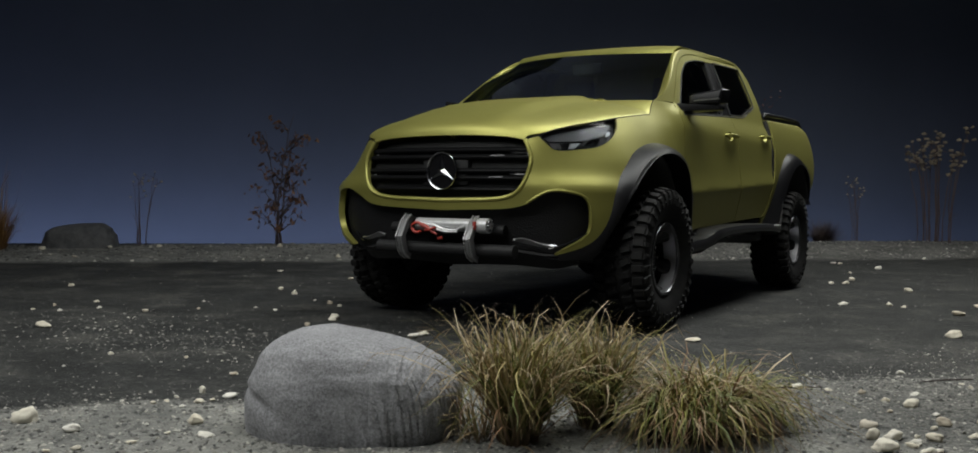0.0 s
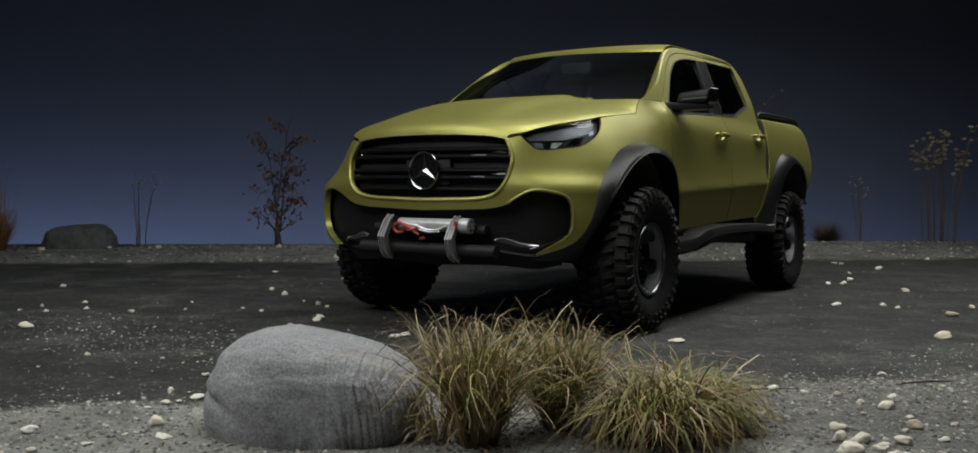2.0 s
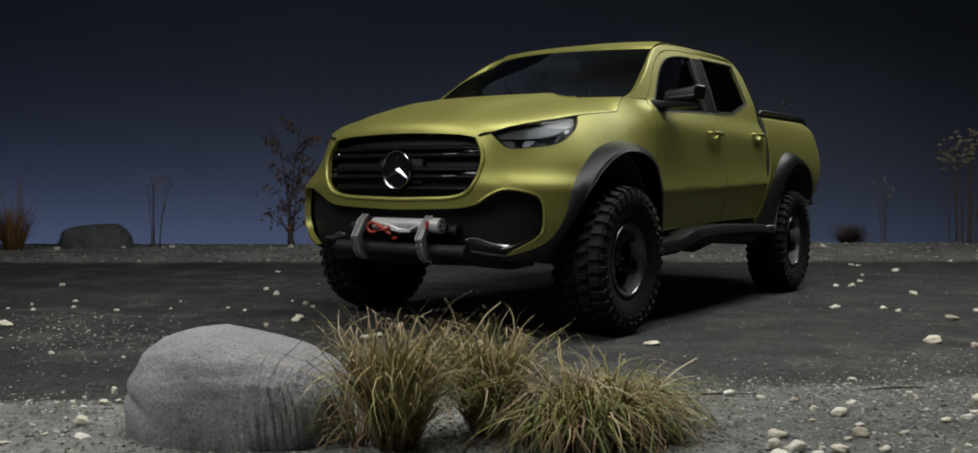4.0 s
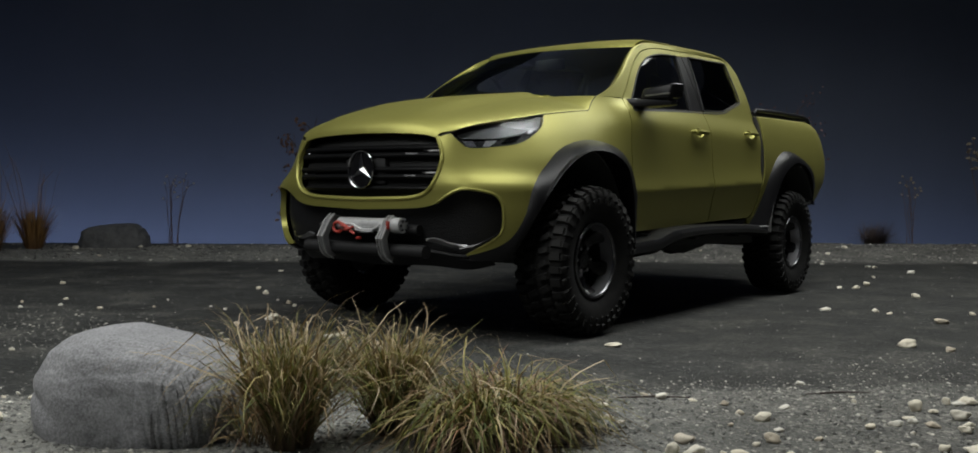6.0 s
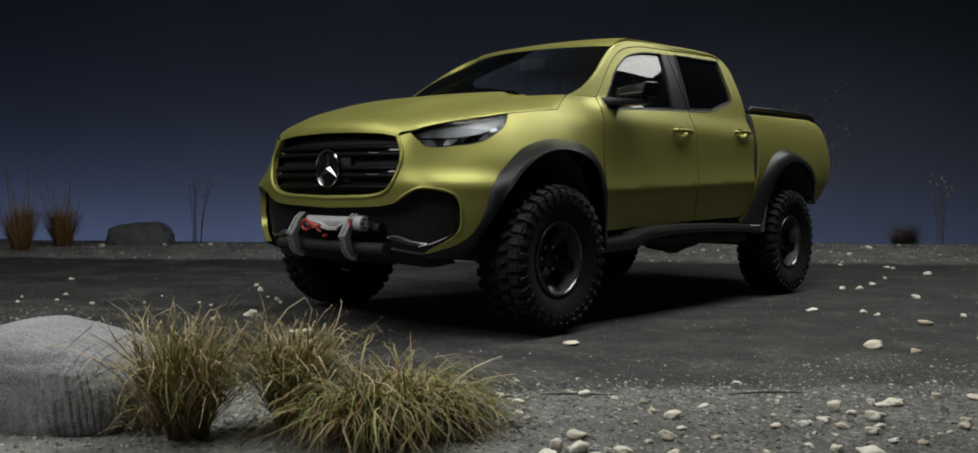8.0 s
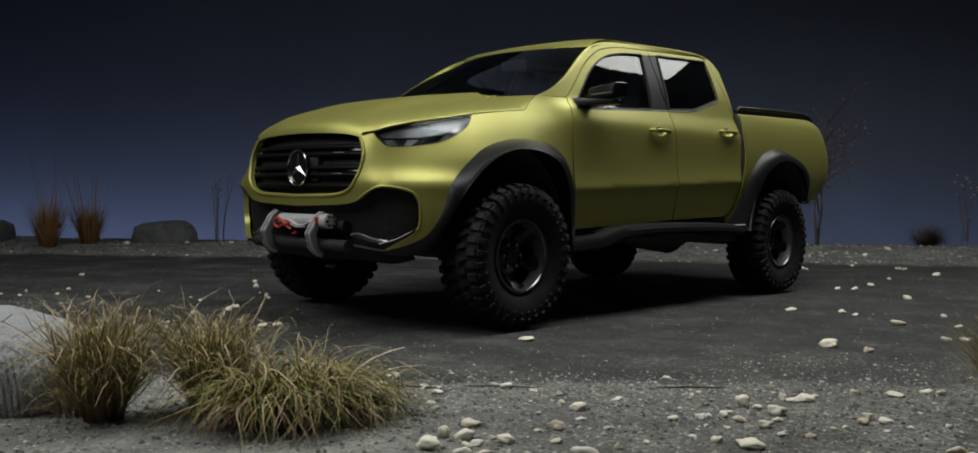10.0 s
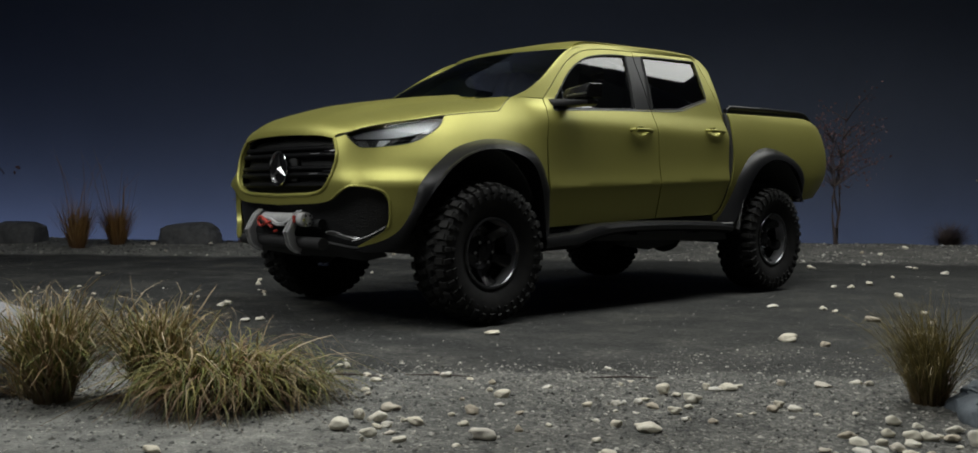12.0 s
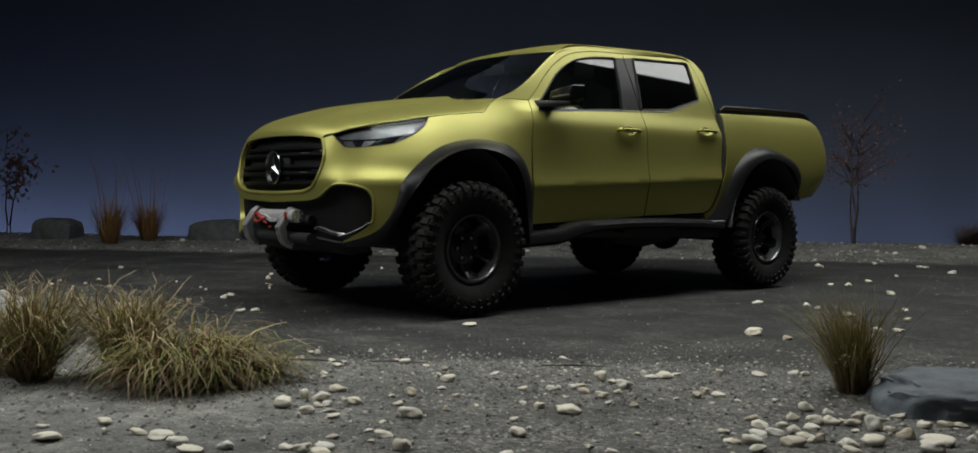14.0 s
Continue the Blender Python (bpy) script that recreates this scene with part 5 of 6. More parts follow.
PEBBLES += [(1.95, -1.18, 4.8, 2.7), (2.28, -1.25, 2.9, 2), (2.37, -1.27, 5.3, 3.4), (2.18, -1.14, 2.5, 2), (2.48, -1.6, 2.2, 1.5), (2.5, -1.53, 4.9, 3.3), (2.6, -1.65, 3.8, 1.9), (2.75, -1.71, 7.7, 3.6), (2.46, -1.37, 3.2, 1.4), (2.76, -1.82, 2.8, 1.2), (2.82, -1.91, 3.1, 1.1), (2.89, -1.9, 6, 2.3), (3.06, -1.95, 5.3, 3.9), (2.77, -1.58, 2.5, 2.1), (2.79, -1.47, 2.1, 1.3), (2.35, -1.02, 4.5, 1.5), (2.6, -1.41, 2.7, 1.3), (2.93, -1.97, 2.2, 1.1), (2.06, -1.15, 3.1, 1)]
PEBBLES += [(2.68, -1.17, 3.6, 2.1), (2.73, -1.08, 3.7, 2.1), (2.74, -1.05, 2.3, 1.8), (2.77, -1.01, 3.2, 2.3), (2.74, -0.94, 3.8, 1.6), (2.83, -1.01, 4.6, 2), (2.81, -1.18, 2.2, 1.1), (2.85, -1.12, 2.7, 0.9), (2.73, -0.82, 4.8, 4.8), (2.79, -0.82, 3.3, 1.7), (2.88, -0.85, 6.5, 4), (2.93, -1.02, 4.9, 2.7), (2.92, -0.93, 3.6, 1.8), (3.01, -1.07, 3.5, 2), (3.08, -1.02, 3, 1.9), (2.93, -1.32, 4.2, 2.7), (3.01, -1.27, 7.5, 3.3), (2.85, -1.32, 2.6, 1.1), (3, -1.49, 3.2, 1.6), (3.13, -1.59, 5.6, 2.8), (3.35, -1.52, 2.5, 1.4), (3.43, -1.51, 3.9, 1.8), (3.25, -1.74, 4.2, 1.4)]
PEBBLES += [(2.79, -0.64, 3, 3), (2.83, -0.65, 4.4, 1.7), (2.85, -0.59, 6.4, 2.5), (2.84, -0.51, 3.5, 1.5), (3.12, -0.74, 4.1, 2.3), (3.11, -0.68, 3.7, 2.8), (3.17, -0.68, 6, 2.1), (3.09, -0.89, 2.2, 1.3), (3.1, -0.83, 2.3, 1.1), (3.21, -0.77, 2.2, 0.9), (3.25, -0.68, 2.7, 1.1), (2.92, -0.34, 3.6, 2.8), (3.49, -1.09, 4.7, 1.6), (3.57, -1.17, 4.2, 1.3), (3.03, -0.23, 6.2, 2.1), (3.08, -0.06, 4.8, 2.1), (3.13, -0.07, 3.7, 2.4), (2.23, -0.53, 3.3, 1.7), (2.52, -0.8, 2, 1.5), (2.48, -0.69, 2.6, 1), (1.87, -1.16, 2.7, 1.6)]
PEBBLES += [(3.47, -0.61, 4.5, 3.3), (3.53, -0.78, 3.8, 2.8), (3.53, -0.58, 3.6, 2), (3.45, -0.88, 5.4, 2.5), (3.52, -0.94, 4.9, 2.4), (3.56, -0.89, 3.7, 2.5), (3.57, -1.03, 5.5, 1.8), (3.6, -0.99, 5.5, 2.4), (3.62, -0.92, 4.4, 2.8), (3.59, -0.76, 5.1, 3.4), (3.62, -0.82, 5.8, 1.9), (3.62, -0.72, 5.5, 3), (3.64, -0.68, 3, 1.9), (3.68, -0.69, 5.1, 2.5), (3.64, -0.57, 5.3, 2.6), (3.75, -0.69, 5.9, 5.4), (3.77, -0.68, 5, 1.3), (3.8, -0.69, 2.9, 2.5), (3.67, -0.93, 5.2, 2), (3.72, -0.94, 3.5, 3.1), (3.72, -0.75, 2.5, 1.2)]
PEBBLES += [(3.53, -1.15, 1.5, 1.1), (3.62, -1.13, 6.4, 2.8), (3.7, -1.05, 6.5, 3.2), (3.71, -0.97, 3.1, 1.9), (3.8, -0.93, 5.4, 2.9), (3.83, -0.85, 6.7, 3.6), (3.86, -0.71, 5.3, 3.7), (3.82, -0.73, 1.6, 1.6), (3.71, -0.46, 5.8, 1.3), (3.83, -0.54, 5.2, 2.8), (3.94, -0.69, 9.4, 3.3), (3.97, -0.78, 8.7, 4), (3.68, -1.19, 4.4, 2.2), (3.84, -0.98, 4.9, 2.3), (3.86, -0.46, 4.4, 2.2), (3.89, -0.42, 4, 1.8), (3.25, 0.26, 4.5, 2.2), (3.6, -1.18, 3.7, 1.5), (3.99, -0.58, 2.9, 2.5)]
PEBBLES += [(2.32, 0.77, 8.8, 4.4), (2.51, 0.77, 5, 3), (1.5, 1.99, 6.6, 2.6), (1.78, 2.14, 4.8, 3.1), (1.88, 2.11, 3.9, 1.7), (2.24, 1.86, 9.3, 3.6), (1.08, 3.64, 5.4, 2.2), (1.19, 3.71, 6, 3.3), (1.17, 4.07, 7.4, 4), (1.74, 3.33, 6.1, 3.5), (2.3, 2.43, 3.9, 2.6), (2.53, 1.99, 4.4, 2.8), (2.73, 1.49, 6.2, 2.6), (2.65, 1.42, 5.1, 2.9), (-0.07, 5.37, 6.1, 4.1), (-0.01, 5.33, 4.7, 2.7), (0.07, 6.26, 4.4, 2.9), (0.56, 6.25, 5.7, 2.9), (0.64, 6.22, 5.7, 2.8), (1.13, 5.72, 8.7, 4), (-0.17, 7.17, 6.3, 3.2), (1, 4.89, 3.7, 2.5)]
PEBBLES += [(1.19, -0.23, 8.2, 2.4), (-0.82, -0.7, 5.7, 4), (-0.04, -0.9, 6.2, 2.7), (-2.23, 0.3, 3.3, 2.8), (-1.34, -0.15, 3.9, 2.9), (-0.73, -1.03, 3.4, 3), (1.46, -1.35, 3.2, 1.7), (1.5, -1.34, 2.8, 2.8), (1.57, -1.47, 3.9, 1.7), (-1.34, -0.66, 2.8, 1.9), (-0.51, -1.3, 2.4, 1.6), (-0.32, -1.4, 3.1, 2), (1.53, -1.52, 2.8, 1.4), (-2.35, 1.25, 4.7, 2.4), (-2.24, 1.44, 3.6, 2.4)]
PEBBLES += [(0.07, -3.17, 8, 5.8), (0.29, -3.16, 5.5, 2.9), (0.42, -3.33, 2.4, 1.2), (0.47, -3.27, 2.7, 1.4), (0.55, -3.15, 3.1, 1.2), (0.52, -2.89, 4.6, 3.8), (0.66, -2.97, 5.6, 1.6), (0.56, -3.03, 2, 1), (0.25, -2.64, 3.3, 1.9), (0.27, -2.52, 5.2, 2.1), (0.26, -2.59, 2.3, 1.4), (0.12, -2.63, 1.9, 1.2), (0.13, -2.74, 2.3, 1.2), (0.14, -2.69, 1.9, 0.9), (0.13, -2.52, 2.4, 2.9), (-0.03, -2.22, 2.6, 1.6), (0.27, -2.73, 2.3, 1.1), (-1.83, -1.88, 7.5, 3.7), (-2.36, -1.44, 3.3, 1.7), (-2.58, -1.03, 3.6, 1.8), (-2.29, -1.22, 3.4, 1.7), (-1.94, -1.15, 3.3, 2.4), (-3.6, -0.52, 4.7, 2.6)]
PEBBLES += [(-1.91, 0.11, 4.6, 3.7), (-0.78, -0.76, 6.3, 3.3), (-1.19, -0.23, 3.3, 2.1), (-0.03, -1, 5.9, 2.9), (-3.35, 1.44, 5.9, 1.8), (-1.79, -0.87, 2.1, 1.2), (-1.56, -0.61, 2.5, 1.2), (-1.53, -0.09, 2.2, 1.3), (-0.49, -2.07, 1.8, 1.2), (-0.04, -2.21, 3.2, 1.3), (-0.82, -2.21, 2.4, 1.8), (-2.54, -1.5, 2.6, 1.3), (-2.61, -1.31, 2.2, 2.2), (-5.96, 1.12, 5.7, 2.1), (-2.05, -0.6, 2.2, 1.3)]

rnd = random.Random(11)


def lay_pebble(x, y, long, high):
    ob = new("pebble", pebble_meshes[rnd.randrange(10)])
    length, height = 0.94 * long / 100, 0.94 * max(high / 100 * 1.02, 0.27 * long / 100)
    turn = pose(0, 0, 0, rnd.uniform(-12, 12), rnd.uniform(-12, 12), rnd.choice((0, 180)) + 35 + rnd.uniform(-25, 25))
    ob.matrix_world = Matrix.Translation((x, y, ground_height(x, y) + height * 0.36)) @ turn @ Matrix.Diagonal((length, length * rnd.uniform(.6, .85), height, 1))
    tone = "large cream rounded" if long > 5 else "cream rounded" if long > 3 else "small pale"
    tagged(ob, tone + " pebble lying on " + ("grey gravel" if (y - x) * 0.70711 < -2.05 else "dark tarmac"), "pebble", "pebbles on the ground")


for row in PEBBLES:
    lay_pebble(*row)
for k in range(45):
    x, y = from_road(rnd.uniform(-3.2, 4.2), rnd.uniform(-4.2, -2.1))
    lay_pebble(x, y, rnd.uniform(1.2, 2.6), rnd.uniform(0.8, 1.5))
for k in range(20):
    x, y = from_road(rnd.uniform(-7, 8), rnd.uniform(4.4, 6.4))
    lay_pebble(x, y, rnd.uniform(3, 9), rnd.uniform(2, 5))

CHIP = material("gravel_chip", (0.3, 0.3, 0.28), 0.85)
island = node(CHIP, "ShaderNodeNewGeometry").outputs["Random Per Island"]
coloured(CHIP, ramp(CHIP, island, (0.0, (0.07, 0.07, 0.07)), (0.45, (0.15, 0.148, 0.14)), (0.80, (0.30, 0.29, 0.265)), (1.0, (0.58, 0.56, 0.50))))


def chips(name, count, spot, size, label, seed):
    """Loose chips of stone, each an uneven octahedron."""
    r = random.Random(seed)
    verts, faces = [], []
    corners = ((1, 0, 0), (0, 1, 0), (-1, 0, 0), (0, -1, 0), (0, 0, 1), (0, 0, -1))
    sides = ((0, 1, 4), (1, 2, 4), (2, 3, 4), (3, 0, 4), (1, 0, 5), (2, 1, 5), (3, 2, 5), (0, 3, 5))
    for _ in range(count):
        x, y = spot(r)
        s = size(r)
        z = ground_height(x, y) + s * 0.15
        a = r.uniform(0, 6.28)
        ca, sa = math.cos(a), math.sin(a)
        base = len(verts)
        for cx, cy, cz in corners:
            k = s * r.uniform(.6, 1.25)
            px, py = cx * k + r.uniform(-.3, .3) * s, cy * k * .75 + r.uniform(-.3, .3) * s
            verts.append((x + px * ca - py * sa, y + px * sa + py * ca, z + cz * k * .55))
        faces += [tuple(base + i for i in f) for f in sides]
    mesh = bpy.data.meshes.new(name)
    mesh.from_pydata(verts, [], faces)
    mesh.materials.append(CHIP)
    tagged(new(name, mesh), label, "gravel", kind="stuff")


chips("gravel", 46000, lambda r: from_road(r.uniform(-3.4, 4.6), -1.95 - abs(r.gauss(0, .95)) + r.gauss(0, .12)), lambda r: 0.0025 + 0.010 * r.random() ** 4, "loose grey and pale gravel chips along the road's edge", 1)
chips("road_grit", 11000, lambda r: from_road(r.uniform(-5, 6), -2.0 + 6.2 * r.random() ** 1.5), lambda r: 0.0022 + 0.006 * r.random() ** 5, "scattered pale grit on the dark tarmac", 2)
chips("road_grit", 1300, lambda r: (r.gauss(-1.0, .75), r.gauss(-1.75, .30) + 0.0), lambda r: 0.004 + 0.009 * r.random() ** 3, "patch of pale grit on the dark tarmac", 3)
chips("gravel", 12000, lambda r: from_road(r.uniform(-9, 9), 4.6 + 1.95 * r.random()), lambda r: 0.006 + 0.026 * r.random() ** 6, "pale gravel band at the set's back edge", 4)
chips("road_grit", 500, lambda r: from_road(r.gauss(2.1, .5), r.gauss(-1.65, .16)), lambda r: 0.004 + 0.007 * r.random() ** 3, "patch of pale grit at the tarmac's edge", 5)

chips("road_grit", 800, lambda r: from_road(r.gauss(3.15, .5), r.gauss(-1.95, .17)), lambda r: 0.003 + 0.008 * r.random() ** 3, "patch of pale grit at the tarmac's edge", 6)


# ---- plants ----
def blade_material(name, low, mid, high, tips, foot=(0.05, 0.036, 0.022)):
    """Blades that differ one from another, with brown feet and dry tips."""
    m = material(name, mid, 0.6)
    island = node(m, "ShaderNodeNewGeometry").outputs["Random Per Island"]
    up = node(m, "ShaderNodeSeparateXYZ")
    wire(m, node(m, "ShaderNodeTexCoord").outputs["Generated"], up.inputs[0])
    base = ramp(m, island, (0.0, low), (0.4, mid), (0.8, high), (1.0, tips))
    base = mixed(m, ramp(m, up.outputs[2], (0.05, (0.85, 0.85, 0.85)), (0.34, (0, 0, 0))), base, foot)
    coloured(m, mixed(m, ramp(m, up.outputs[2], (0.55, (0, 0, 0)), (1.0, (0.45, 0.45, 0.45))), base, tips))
    return m


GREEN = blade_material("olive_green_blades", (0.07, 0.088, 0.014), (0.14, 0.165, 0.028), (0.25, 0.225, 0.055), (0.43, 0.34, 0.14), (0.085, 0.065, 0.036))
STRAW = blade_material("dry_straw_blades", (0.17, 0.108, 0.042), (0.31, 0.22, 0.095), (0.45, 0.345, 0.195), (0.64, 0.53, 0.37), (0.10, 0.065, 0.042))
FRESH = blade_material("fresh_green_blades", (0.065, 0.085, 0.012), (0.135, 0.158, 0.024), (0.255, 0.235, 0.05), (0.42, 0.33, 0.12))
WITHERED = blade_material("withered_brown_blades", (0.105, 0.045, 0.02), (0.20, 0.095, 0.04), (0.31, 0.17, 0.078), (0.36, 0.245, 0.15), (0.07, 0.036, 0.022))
ORANGE_GRASS = blade_material("russet_grass", (0.15, 0.075, 0.022), (0.24, 0.12, 0.036), (0.32, 0.18, 0.06), (0.38, 0.25, 0.12), (0.10, 0.05, 0.02))
OLIVE_GRASS = blade_material("olive_tuft_grass", (0.09, 0.076, 0.02), (0.17, 0.14, 0.036), (0.25, 0.195, 0.058), (0.36, 0.29, 0.13), (0.06, 0.034, 0.017))
DARK_TWIG = blade_material("dark_twigs", (0.03, 0.02, 0.018), (0.05, 0.032, 0.028), (0.075, 0.05, 0.04), (0.11, 0.075, 0.06), (0.03, 0.02, 0.018))


def blades(name, count, radius, length, lean, droop, width, mat, seed, lay=(0, 0), stretch=1.0, tangle=0.0, start=(.5, .85), short=0.45, vary=.35, mess=.35):
    """Long blades in one mesh. lean: how far the outer ones start from upright, droop: how much they bend over, start: from which share of their length."""
    r = random.Random(seed)
    verts, faces = [], []
    steps = 10
    for _ in range(count):
        a = r.uniform(0, 2 * math.pi)
        d = radius * math.sqrt(r.random())
        x, y = d * math.cos(a) * stretch, d * math.sin(a)
        out = Vector((math.cos(a), math.sin(a), 0)) * (0.25 + d / radius) + Vector((r.gauss(0, mess), r.gauss(0, mess), 0)) + Vector((*lay, 0))
        flat = out.normalized() if out.length > 1e-3 else Vector((1, 0, 0))
        side = Vector((-flat.y, flat.x, 0))
        tilt = lean * (0.2 + 0.9 * d / radius) * max(0.1, r.gauss(1, vary)) + abs(r.gauss(0, .05))
        bend = max(0.0, r.gauss(droop, droop * vary))
        begin = r.uniform(*start)
        size = length * r.uniform(short, 1.1)
        w = width * r.uniform(.6, 1.4)
        turn, sway = r.uniform(-1, 1), r.gauss(0, .35)
        kink = r.uniform(.55, .9) if r.random() < 0.38 else 2.0
        wave, wave_side = 0.0, 0.0
        p = Vector((x, y, -0.01))
        base = len(verts)
        for k in range(steps + 1):
            f = k / steps
            half = w * (1 - f ** 2.4) * .5 + 0.0003
            across = (side + flat * turn * .6 + Vector((0, 0, .25 * turn))).normalized()
            verts += [tuple(p - across * half), tuple(p + across * half)]
            g = min(1.0, max(0.0, (f - begin) / (1.02 - begin)))
            wave += r.gauss(0, .11) * tangle
            wave_side += r.gauss(0, .14) * tangle
            ang = min(tilt * (0.7 + 0.5 * f) + bend * g ** 0.8 + (0.9 if f > kink else 0) + wave, 2.8)
            p = p + (flat * math.sin(ang) + Vector((0, 0, math.cos(ang))) + side * (0.15 * turn * f + sway * f * f + wave_side)) * (size / steps)
            p.z = max(p.z, 0.004)
        for k in range(steps):
            b = base + 2 * k
            faces.append((b, b + 1, b + 3, b + 2))
    mesh = bpy.data.meshes.new(name)
    mesh.from_pydata(verts, [], faces)
    mesh.materials.append(mat)
    mesh.shade_smooth()
    return new(name, mesh)


def grass(name, place, label, clumps, category="grass", yaw=0.0):
    """A tussock: its green blades, its dry ones and its strays are parts."""
    top = thing(name, label, category, m=pose(place[0], place[1], ground_height(*place), 0, 0, yaw))
    for kind, *values, extra in clumps:
        blades(kind, *values, **extra).parent = top
    return top


def upright_tussock(place, label, size, seed, lay=(0, 0)):
    """Stiff olive blades in a vase shape, with curled straw tips."""
    grass("grass_tussock", place, label, (
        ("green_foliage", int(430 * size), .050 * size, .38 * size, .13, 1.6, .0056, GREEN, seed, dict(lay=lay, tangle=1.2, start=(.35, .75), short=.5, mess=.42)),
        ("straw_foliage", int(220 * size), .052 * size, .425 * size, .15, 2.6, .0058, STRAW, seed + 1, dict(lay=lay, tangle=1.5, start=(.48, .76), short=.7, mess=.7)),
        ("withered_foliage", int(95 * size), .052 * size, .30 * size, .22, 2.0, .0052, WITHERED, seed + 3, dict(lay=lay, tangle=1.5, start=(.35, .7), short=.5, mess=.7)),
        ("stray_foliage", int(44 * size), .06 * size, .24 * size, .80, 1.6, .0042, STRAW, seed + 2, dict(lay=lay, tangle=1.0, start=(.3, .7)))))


upright_tussock((1.455, -2.495), "tall straw and olive grass tussock beside the boulder", 1.08, 121)
upright_tussock((1.565, -2.195), "upright straw-coloured grass tussock on gravel", .95, 131, (.15, .10))
grass("grass_tussock", (1.33, -2.53), "thin dry grass leaning over the boulder", (
    ("straw_foliage", 60, .05, .26, .75, 1.6, .0042, STRAW, 22, dict(lay=(-.8, -.3), tangle=1.1, start=(.3, .7))),
    ("green_foliage", 30, .05, .24, .7, 1.3, .0030, GREEN, 28, dict(lay=(-.6, -.3), tangle=1.0))))
grass("grass_tussock", (1.86, -2.07), "drooping green and straw grass mound on gravel", (
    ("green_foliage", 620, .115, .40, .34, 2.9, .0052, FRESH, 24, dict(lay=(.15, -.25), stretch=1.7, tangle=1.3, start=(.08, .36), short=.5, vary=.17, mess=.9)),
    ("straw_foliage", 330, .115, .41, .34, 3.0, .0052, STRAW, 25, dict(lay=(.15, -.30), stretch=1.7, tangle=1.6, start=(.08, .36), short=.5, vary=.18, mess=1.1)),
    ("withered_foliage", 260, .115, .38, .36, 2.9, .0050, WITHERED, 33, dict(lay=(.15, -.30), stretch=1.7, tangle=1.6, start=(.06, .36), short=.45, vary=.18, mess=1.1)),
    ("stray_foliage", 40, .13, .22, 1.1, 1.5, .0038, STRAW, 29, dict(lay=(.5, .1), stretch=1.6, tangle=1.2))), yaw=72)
grass("grass_tussock", (1.90, -1.83), "low drooping grass spilling over gravel", (
    ("green_foliage", 170, .09, .28, .95, 1.6, .0052, FRESH, 26, dict(lay=(.5, .3), tangle=.8, start=(.05, .35), vary=.2)),
    ("straw_foliage", 110, .09, .28, 1.0, 1.6, .0048, STRAW, 27, dict(lay=(.5, .3), tangle=.9, start=(.05, .35), vary=.2))))
grass("grass_tuft", (3.41, -0.205), "fanned olive-brown grass tuft beside the slab", (
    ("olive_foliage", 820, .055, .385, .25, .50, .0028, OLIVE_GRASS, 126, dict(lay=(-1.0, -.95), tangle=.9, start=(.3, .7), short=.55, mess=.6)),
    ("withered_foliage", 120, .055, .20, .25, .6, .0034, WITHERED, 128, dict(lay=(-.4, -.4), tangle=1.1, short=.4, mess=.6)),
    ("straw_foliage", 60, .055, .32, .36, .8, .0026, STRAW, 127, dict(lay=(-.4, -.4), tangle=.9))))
for k, (x, y, size) in enumerate(((-7.06, .48, 1.0), (-7.22, 1.03, .92))):
    grass("grass_bush", (x, y), "russet ornamental grass with wispy plumes at the set's back edge", (
        ("leaf_foliage", 480, .085, .60 * size, .36, .5, .007, ORANGE_GRASS, 30 + k, dict()),
        ("plume", 22, .09, 1.35 * size, .22, .5, .006, ORANGE_GRASS, 40 + k, dict())))
grass("tumbleweed", (-.20, 9.22), "dark dry twiggy bush at the set's back edge", (("twig_ball", 700, .12, .36, 1.0, .5, .005, DARK_TWIG, 50, dict(lay=(.55, .55), tangle=1.0)),), "bush")

BARK = material("dark_bark", (0.065, 0.048, 0.045), 0.85)
bumped(BARK, noise_of(BARK, 60, 4), 0.5, 0.004)
STEM = material("dry_stem", (0.085, 0.055, 0.046), 0.8)
bumped(STEM, noise_of(STEM, 80, 3), 0.4, 0.002)
RUST_LEAF = material("rust_brown_leaf", (0.14, 0.065, 0.035), 0.7)
coloured(RUST_LEAF, ramp(RUST_LEAF, node(RUST_LEAF, "ShaderNodeNewGeometry").outputs["Random Per Island"], (0.0, (0.055, 0.03, 0.024)), (0.6, (0.12, 0.055, 0.032)), (1.0, (0.22, 0.115, 0.05))))
RED_LEAF = material("dull_red_leaf", (0.16, 0.06, 0.05), 0.7)
coloured(RED_LEAF, ramp(RED_LEAF, node(RED_LEAF, "ShaderNodeNewGeometry").outputs["Random Per Island"], (0.0, (0.075, 0.036, 0.036)), (1.0, (0.17, 0.09, 0.085))))
UMBEL = material("pale_seed_head", (0.40, 0.31, 0.20), 0.8)
coloured(UMBEL, ramp(UMBEL, noise_of(UMBEL, 60, 4), (0.3, (0.18, 0.145, 0.10)), (0.7, (0.42, 0.355, 0.25))))


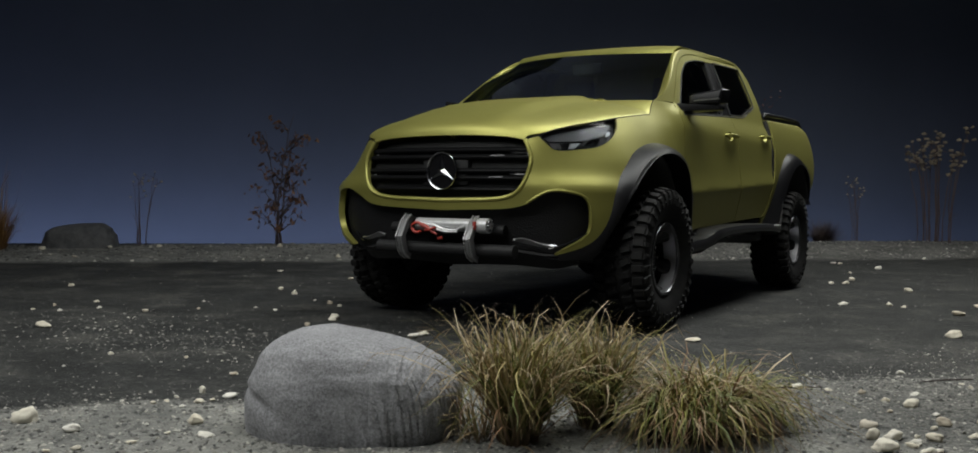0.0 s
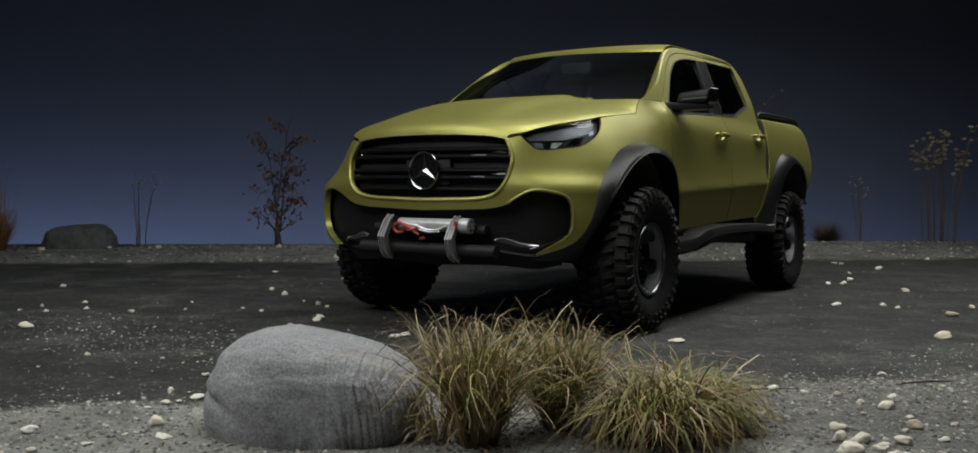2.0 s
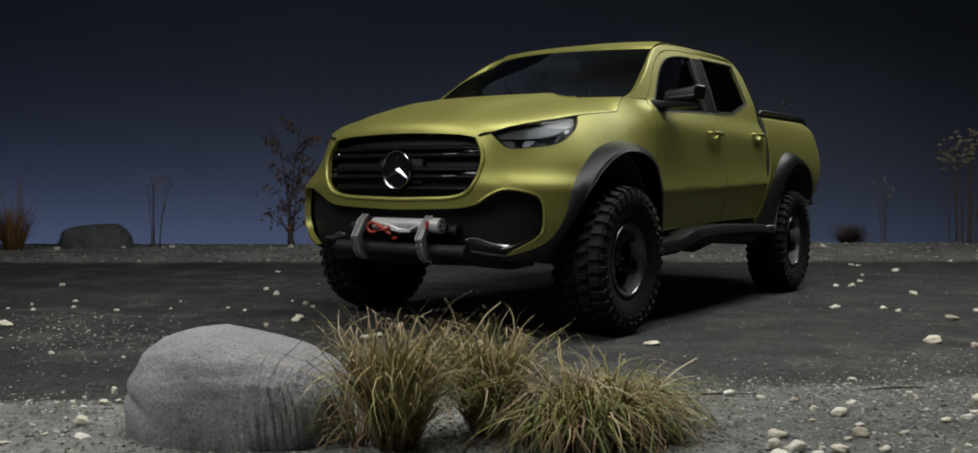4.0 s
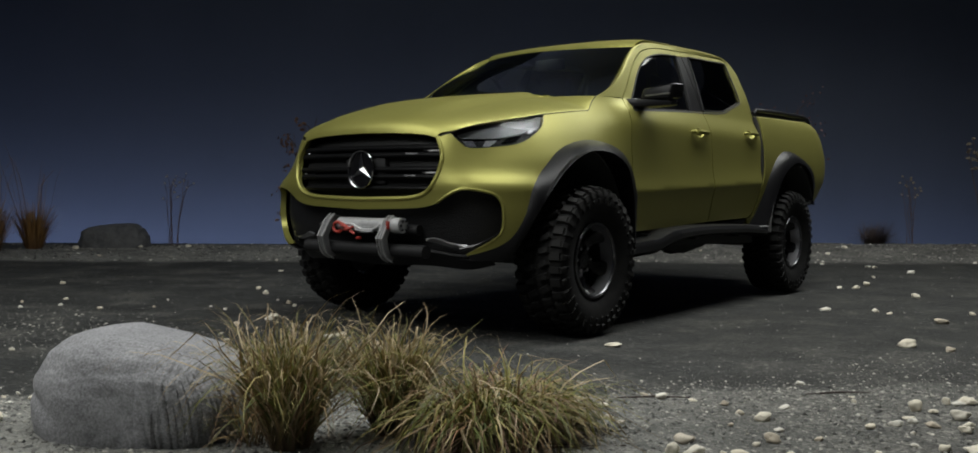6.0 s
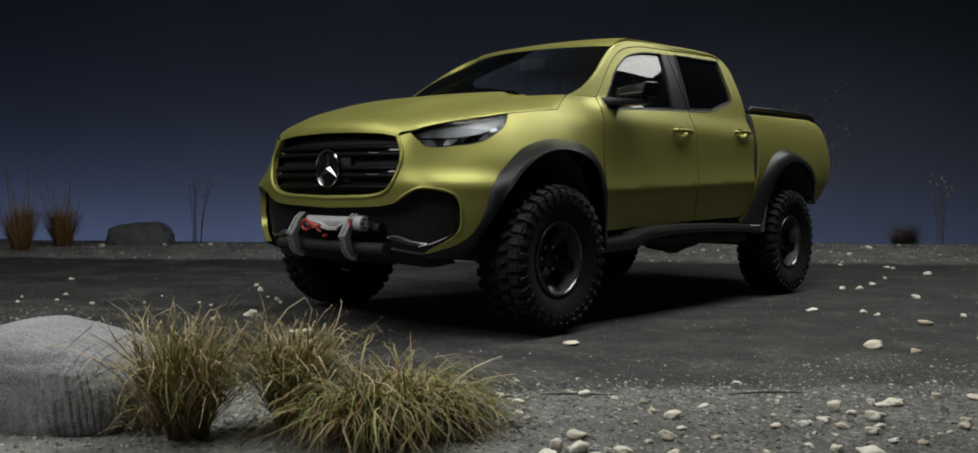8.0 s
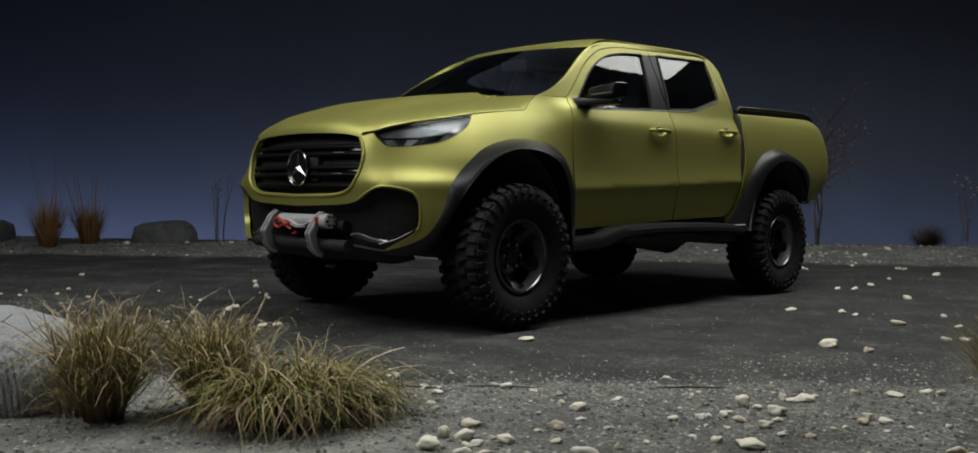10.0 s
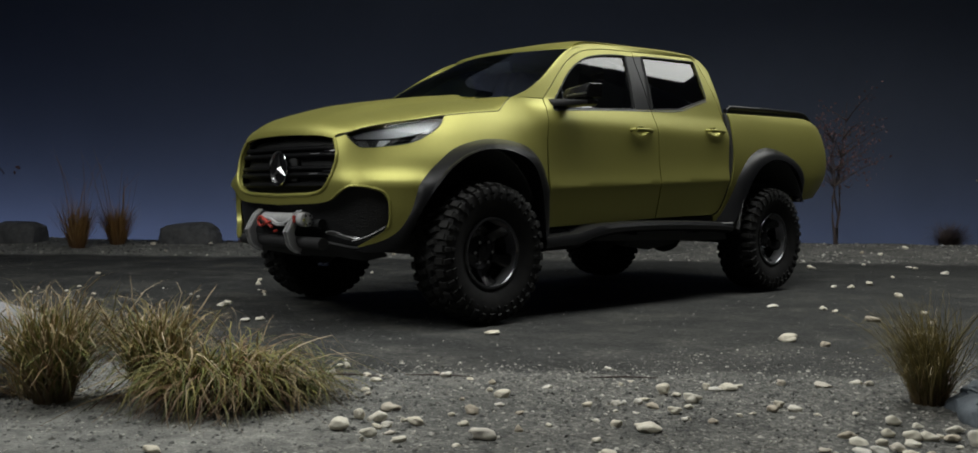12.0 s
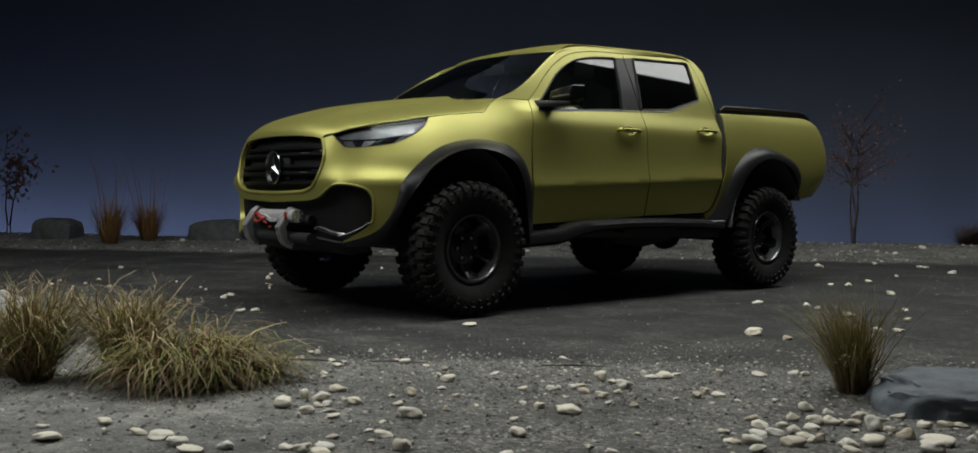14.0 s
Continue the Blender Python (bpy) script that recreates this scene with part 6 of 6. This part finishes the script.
def leaf_cloud(r, spots, count, size, spread):
    verts, faces = [], []
    for _ in range(count):
        c = Vector(r.choice(spots)) + Vector((r.gauss(0, spread), r.gauss(0, spread), r.gauss(0, spread)))
        u = Vector((r.gauss(0, 1), r.gauss(0, 1), r.gauss(-.9, 1))).normalized()
        v = u.cross(Vector((r.gauss(0, 1), r.gauss(0, 1), r.gauss(0, 1)))).normalized()
        n = u.cross(v)
        s = size * r.uniform(.5, 1.3)
        base = len(verts)
        verts += [tuple(c), tuple(c + u * s * .5 + v * s * .28 + n * s * .12), tuple(c + u * s), tuple(c + u * s * .5 - v * s * .28 + n * s * .12), tuple(c + u * s * .5)]
        faces += [(base, base + 1, base + 4), (base + 1, base + 2, base + 4), (base + 2, base + 3, base + 4), (base + 3, base, base + 4)]
    return verts, faces


def sapling(name, place, height, stems, limbs, leaves, leaf_size, leaf_mat, label, seed, spread=.06, wide=.28, low=.3, category="tree"):
    """Thin stems with limbs and loose dry leaves."""
    r = random.Random(seed)
    top = thing(name, label, category, m=pose(place[0], place[1], ground_height(*place) - .02))
    spots = []
    for s in range(stems):
        wood = bmesh.new()
        lean = Vector((r.gauss(0, .10), r.gauss(0, .10), 0))
        h = height * r.uniform(.8, 1.0)
        base = Vector((r.gauss(0, .035), r.gauss(0, .035), 0)) * (stems > 1)
        line = [base + lean * (f * f) * h * 1.5 + Vector((r.gauss(0, .012), r.gauss(0, .012), f * h)) for f in np.linspace(0, 1, 9)]
        tube(line, [.010 * height * (1 - f * .8) for f in np.linspace(0, 1, 9)], 6, wood)
        for _ in range(limbs):
            f = r.uniform(low, .95)
            start = line[int(f * 8)]
            a = r.uniform(0, 6.28)
            reach = wide * height * r.uniform(.35, 1.0) * (1.15 - f * .5)
            twig = [start + Vector((math.cos(a) * reach * q, math.sin(a) * reach * q, reach * (.9 * q - .25 * q * q) + r.gauss(0, .01))) for q in np.linspace(0, 1, 5)]
            part("limb", tube(twig, [.005 * height * (1 - q * .8) for q in np.linspace(0, 1, 5)], 5), BARK, top)
            spots += [tuple(p) for p in twig[2:]]
        part("trunk", wood, BARK, top)
    verts, faces = leaf_cloud(r, spots, leaves, leaf_size, spread)
    mesh = bpy.data.meshes.new("crown")
    mesh.from_pydata(verts, [], faces)
    mesh.materials.append(leaf_mat)
    crown = new("crown", mesh)
    crown.parent = top
    return top


sapling("sapling", (-5.45, 3.55), 1.62, 3, 13, 520, .062, RUST_LEAF, "dry sapling with curled rust-brown leaves at the set's back edge", 64, .035, .26, .15)
sapling("sapling", (-1.13, 7.95), 1.85, 3, 12, 900, .042, RED_LEAF, "thin bare sapling with small dull red leaves at the top", 62, .09, .40, .5)
sapling("sapling", (-9.15, -.25), 1.5, 2, 12, 260, .08, RED_LEAF, "dim dry sapling with dull red leaves", 63, .08, .32, .4)


def umbel(seed, size, flat):
    """A lumpy seed head, one closed mesh."""
    bm = bmesh.new()
    bmesh.ops.create_icosphere(bm, subdivisions=3, radius=1.0)
    for v in bm.verts:
        p = v.co.copy()
        k = 0.7 + 0.75 * noise.noise(p * 2.6 + Vector((seed, 3, 1))) + 0.35 * noise.noise(p * 7 + Vector((2, seed, 1)))
        v.co = Vector((p.x, p.y, p.z * flat)) * size * max(0.25, k)
    return bm


def stalks(name, place, height, count, radius, heads, head_size, flat, thick, label, seed):
    """Upright dry stalks with seed heads on short branches."""
    r = random.Random(seed)
    top = thing(name, label, "dry plant", m=pose(place[0], place[1], ground_height(*place) - .02))
    for j in range(count):
        wood = bmesh.new()
        h = height * r.uniform(.74, 1.0)
        a, d = r.uniform(0, 6.28), radius * math.sqrt(r.random())
        foot = Vector((d * math.cos(a) * .6, d * math.sin(a) * .6, 0))
        lean = Vector((r.gauss(0, .06), r.gauss(0, .06), 0)) + Vector((math.cos(a), math.sin(a), 0)) * .08
        line = [foot + lean * f * f * h + Vector((r.gauss(0, .006), r.gauss(0, .006), f * h)) for f in np.linspace(0, 1, 8)]
        tube(line, [thick * (1 - .6 * f) + .001 for f in np.linspace(0, 1, 8)], 5, wood)
        tips = []
        for k in range(heads):
            f = r.uniform(.70, 1.0) if k else 1.0
            start = line[5] + (line[7] - line[5]) * (f - .70) / .30
            tip = start + Vector((r.gauss(0, .055), r.gauss(0, .055), r.uniform(.02, .07)))
            tube([start, start + (tip - start) * .6 - Vector((0, 0, .01)), tip], thick * .35, 4, wood)
            tips.append(tip)
        for k in range(3):
            start = line[r.randrange(2, 6)]
            tube([start, start + Vector((r.gauss(0, .04), r.gauss(0, .04), r.uniform(.02, .08)))], thick * .3, 4, wood)
        part("stem", wood, STEM, top)
        for tip in tips:
            head = part("seed_head", umbel(r.uniform(0, 50), head_size * r.uniform(.7, 1.25), flat), UMBEL, top)
            head.matrix_local = Matrix.Translation(tip) @ pose(0, 0, 0, r.uniform(-14, 14), r.uniform(-14, 14))
    return top


stalks("dry_stalks", (-6.62, 2.45), .92, 6, .14, 3, .014, .8, .005, "thin dry stalks with tiny seed heads", 71)
stalks("dry_stalks", (.235, 9.50), 1.02, 5, .14, 3, .018, .8, .005, "thin dry stalks with small pale heads", 72)
stalks("dry_flowers", (1.16, 10.06), 1.66, 14, .44, 7, .034, .6, .008, "tall dry flower stalks with flat pale umbels", 73)

# fallen twigs at the road's edge
for k, (x, y, dx, dy) in enumerate(((1.93, -1.20, -.10, -.09), (1.70, -1.45, -.10, -.08), (2.42, -.66, .09, .10), (1.95, -2.05, .16, .12), (2.05, -2.02, .14, .16))):
    z = ground_height(x, y) + .006
    ob = link("twig", tube([(x - dx, y - dy, z), (x, y, z + .004), (x + dx, y + dy, z)], [.002, .004, .002], 6), BARK)
    tagged(ob, "thin dark fallen twig lying on gravel", "twig", "twigs on the ground")
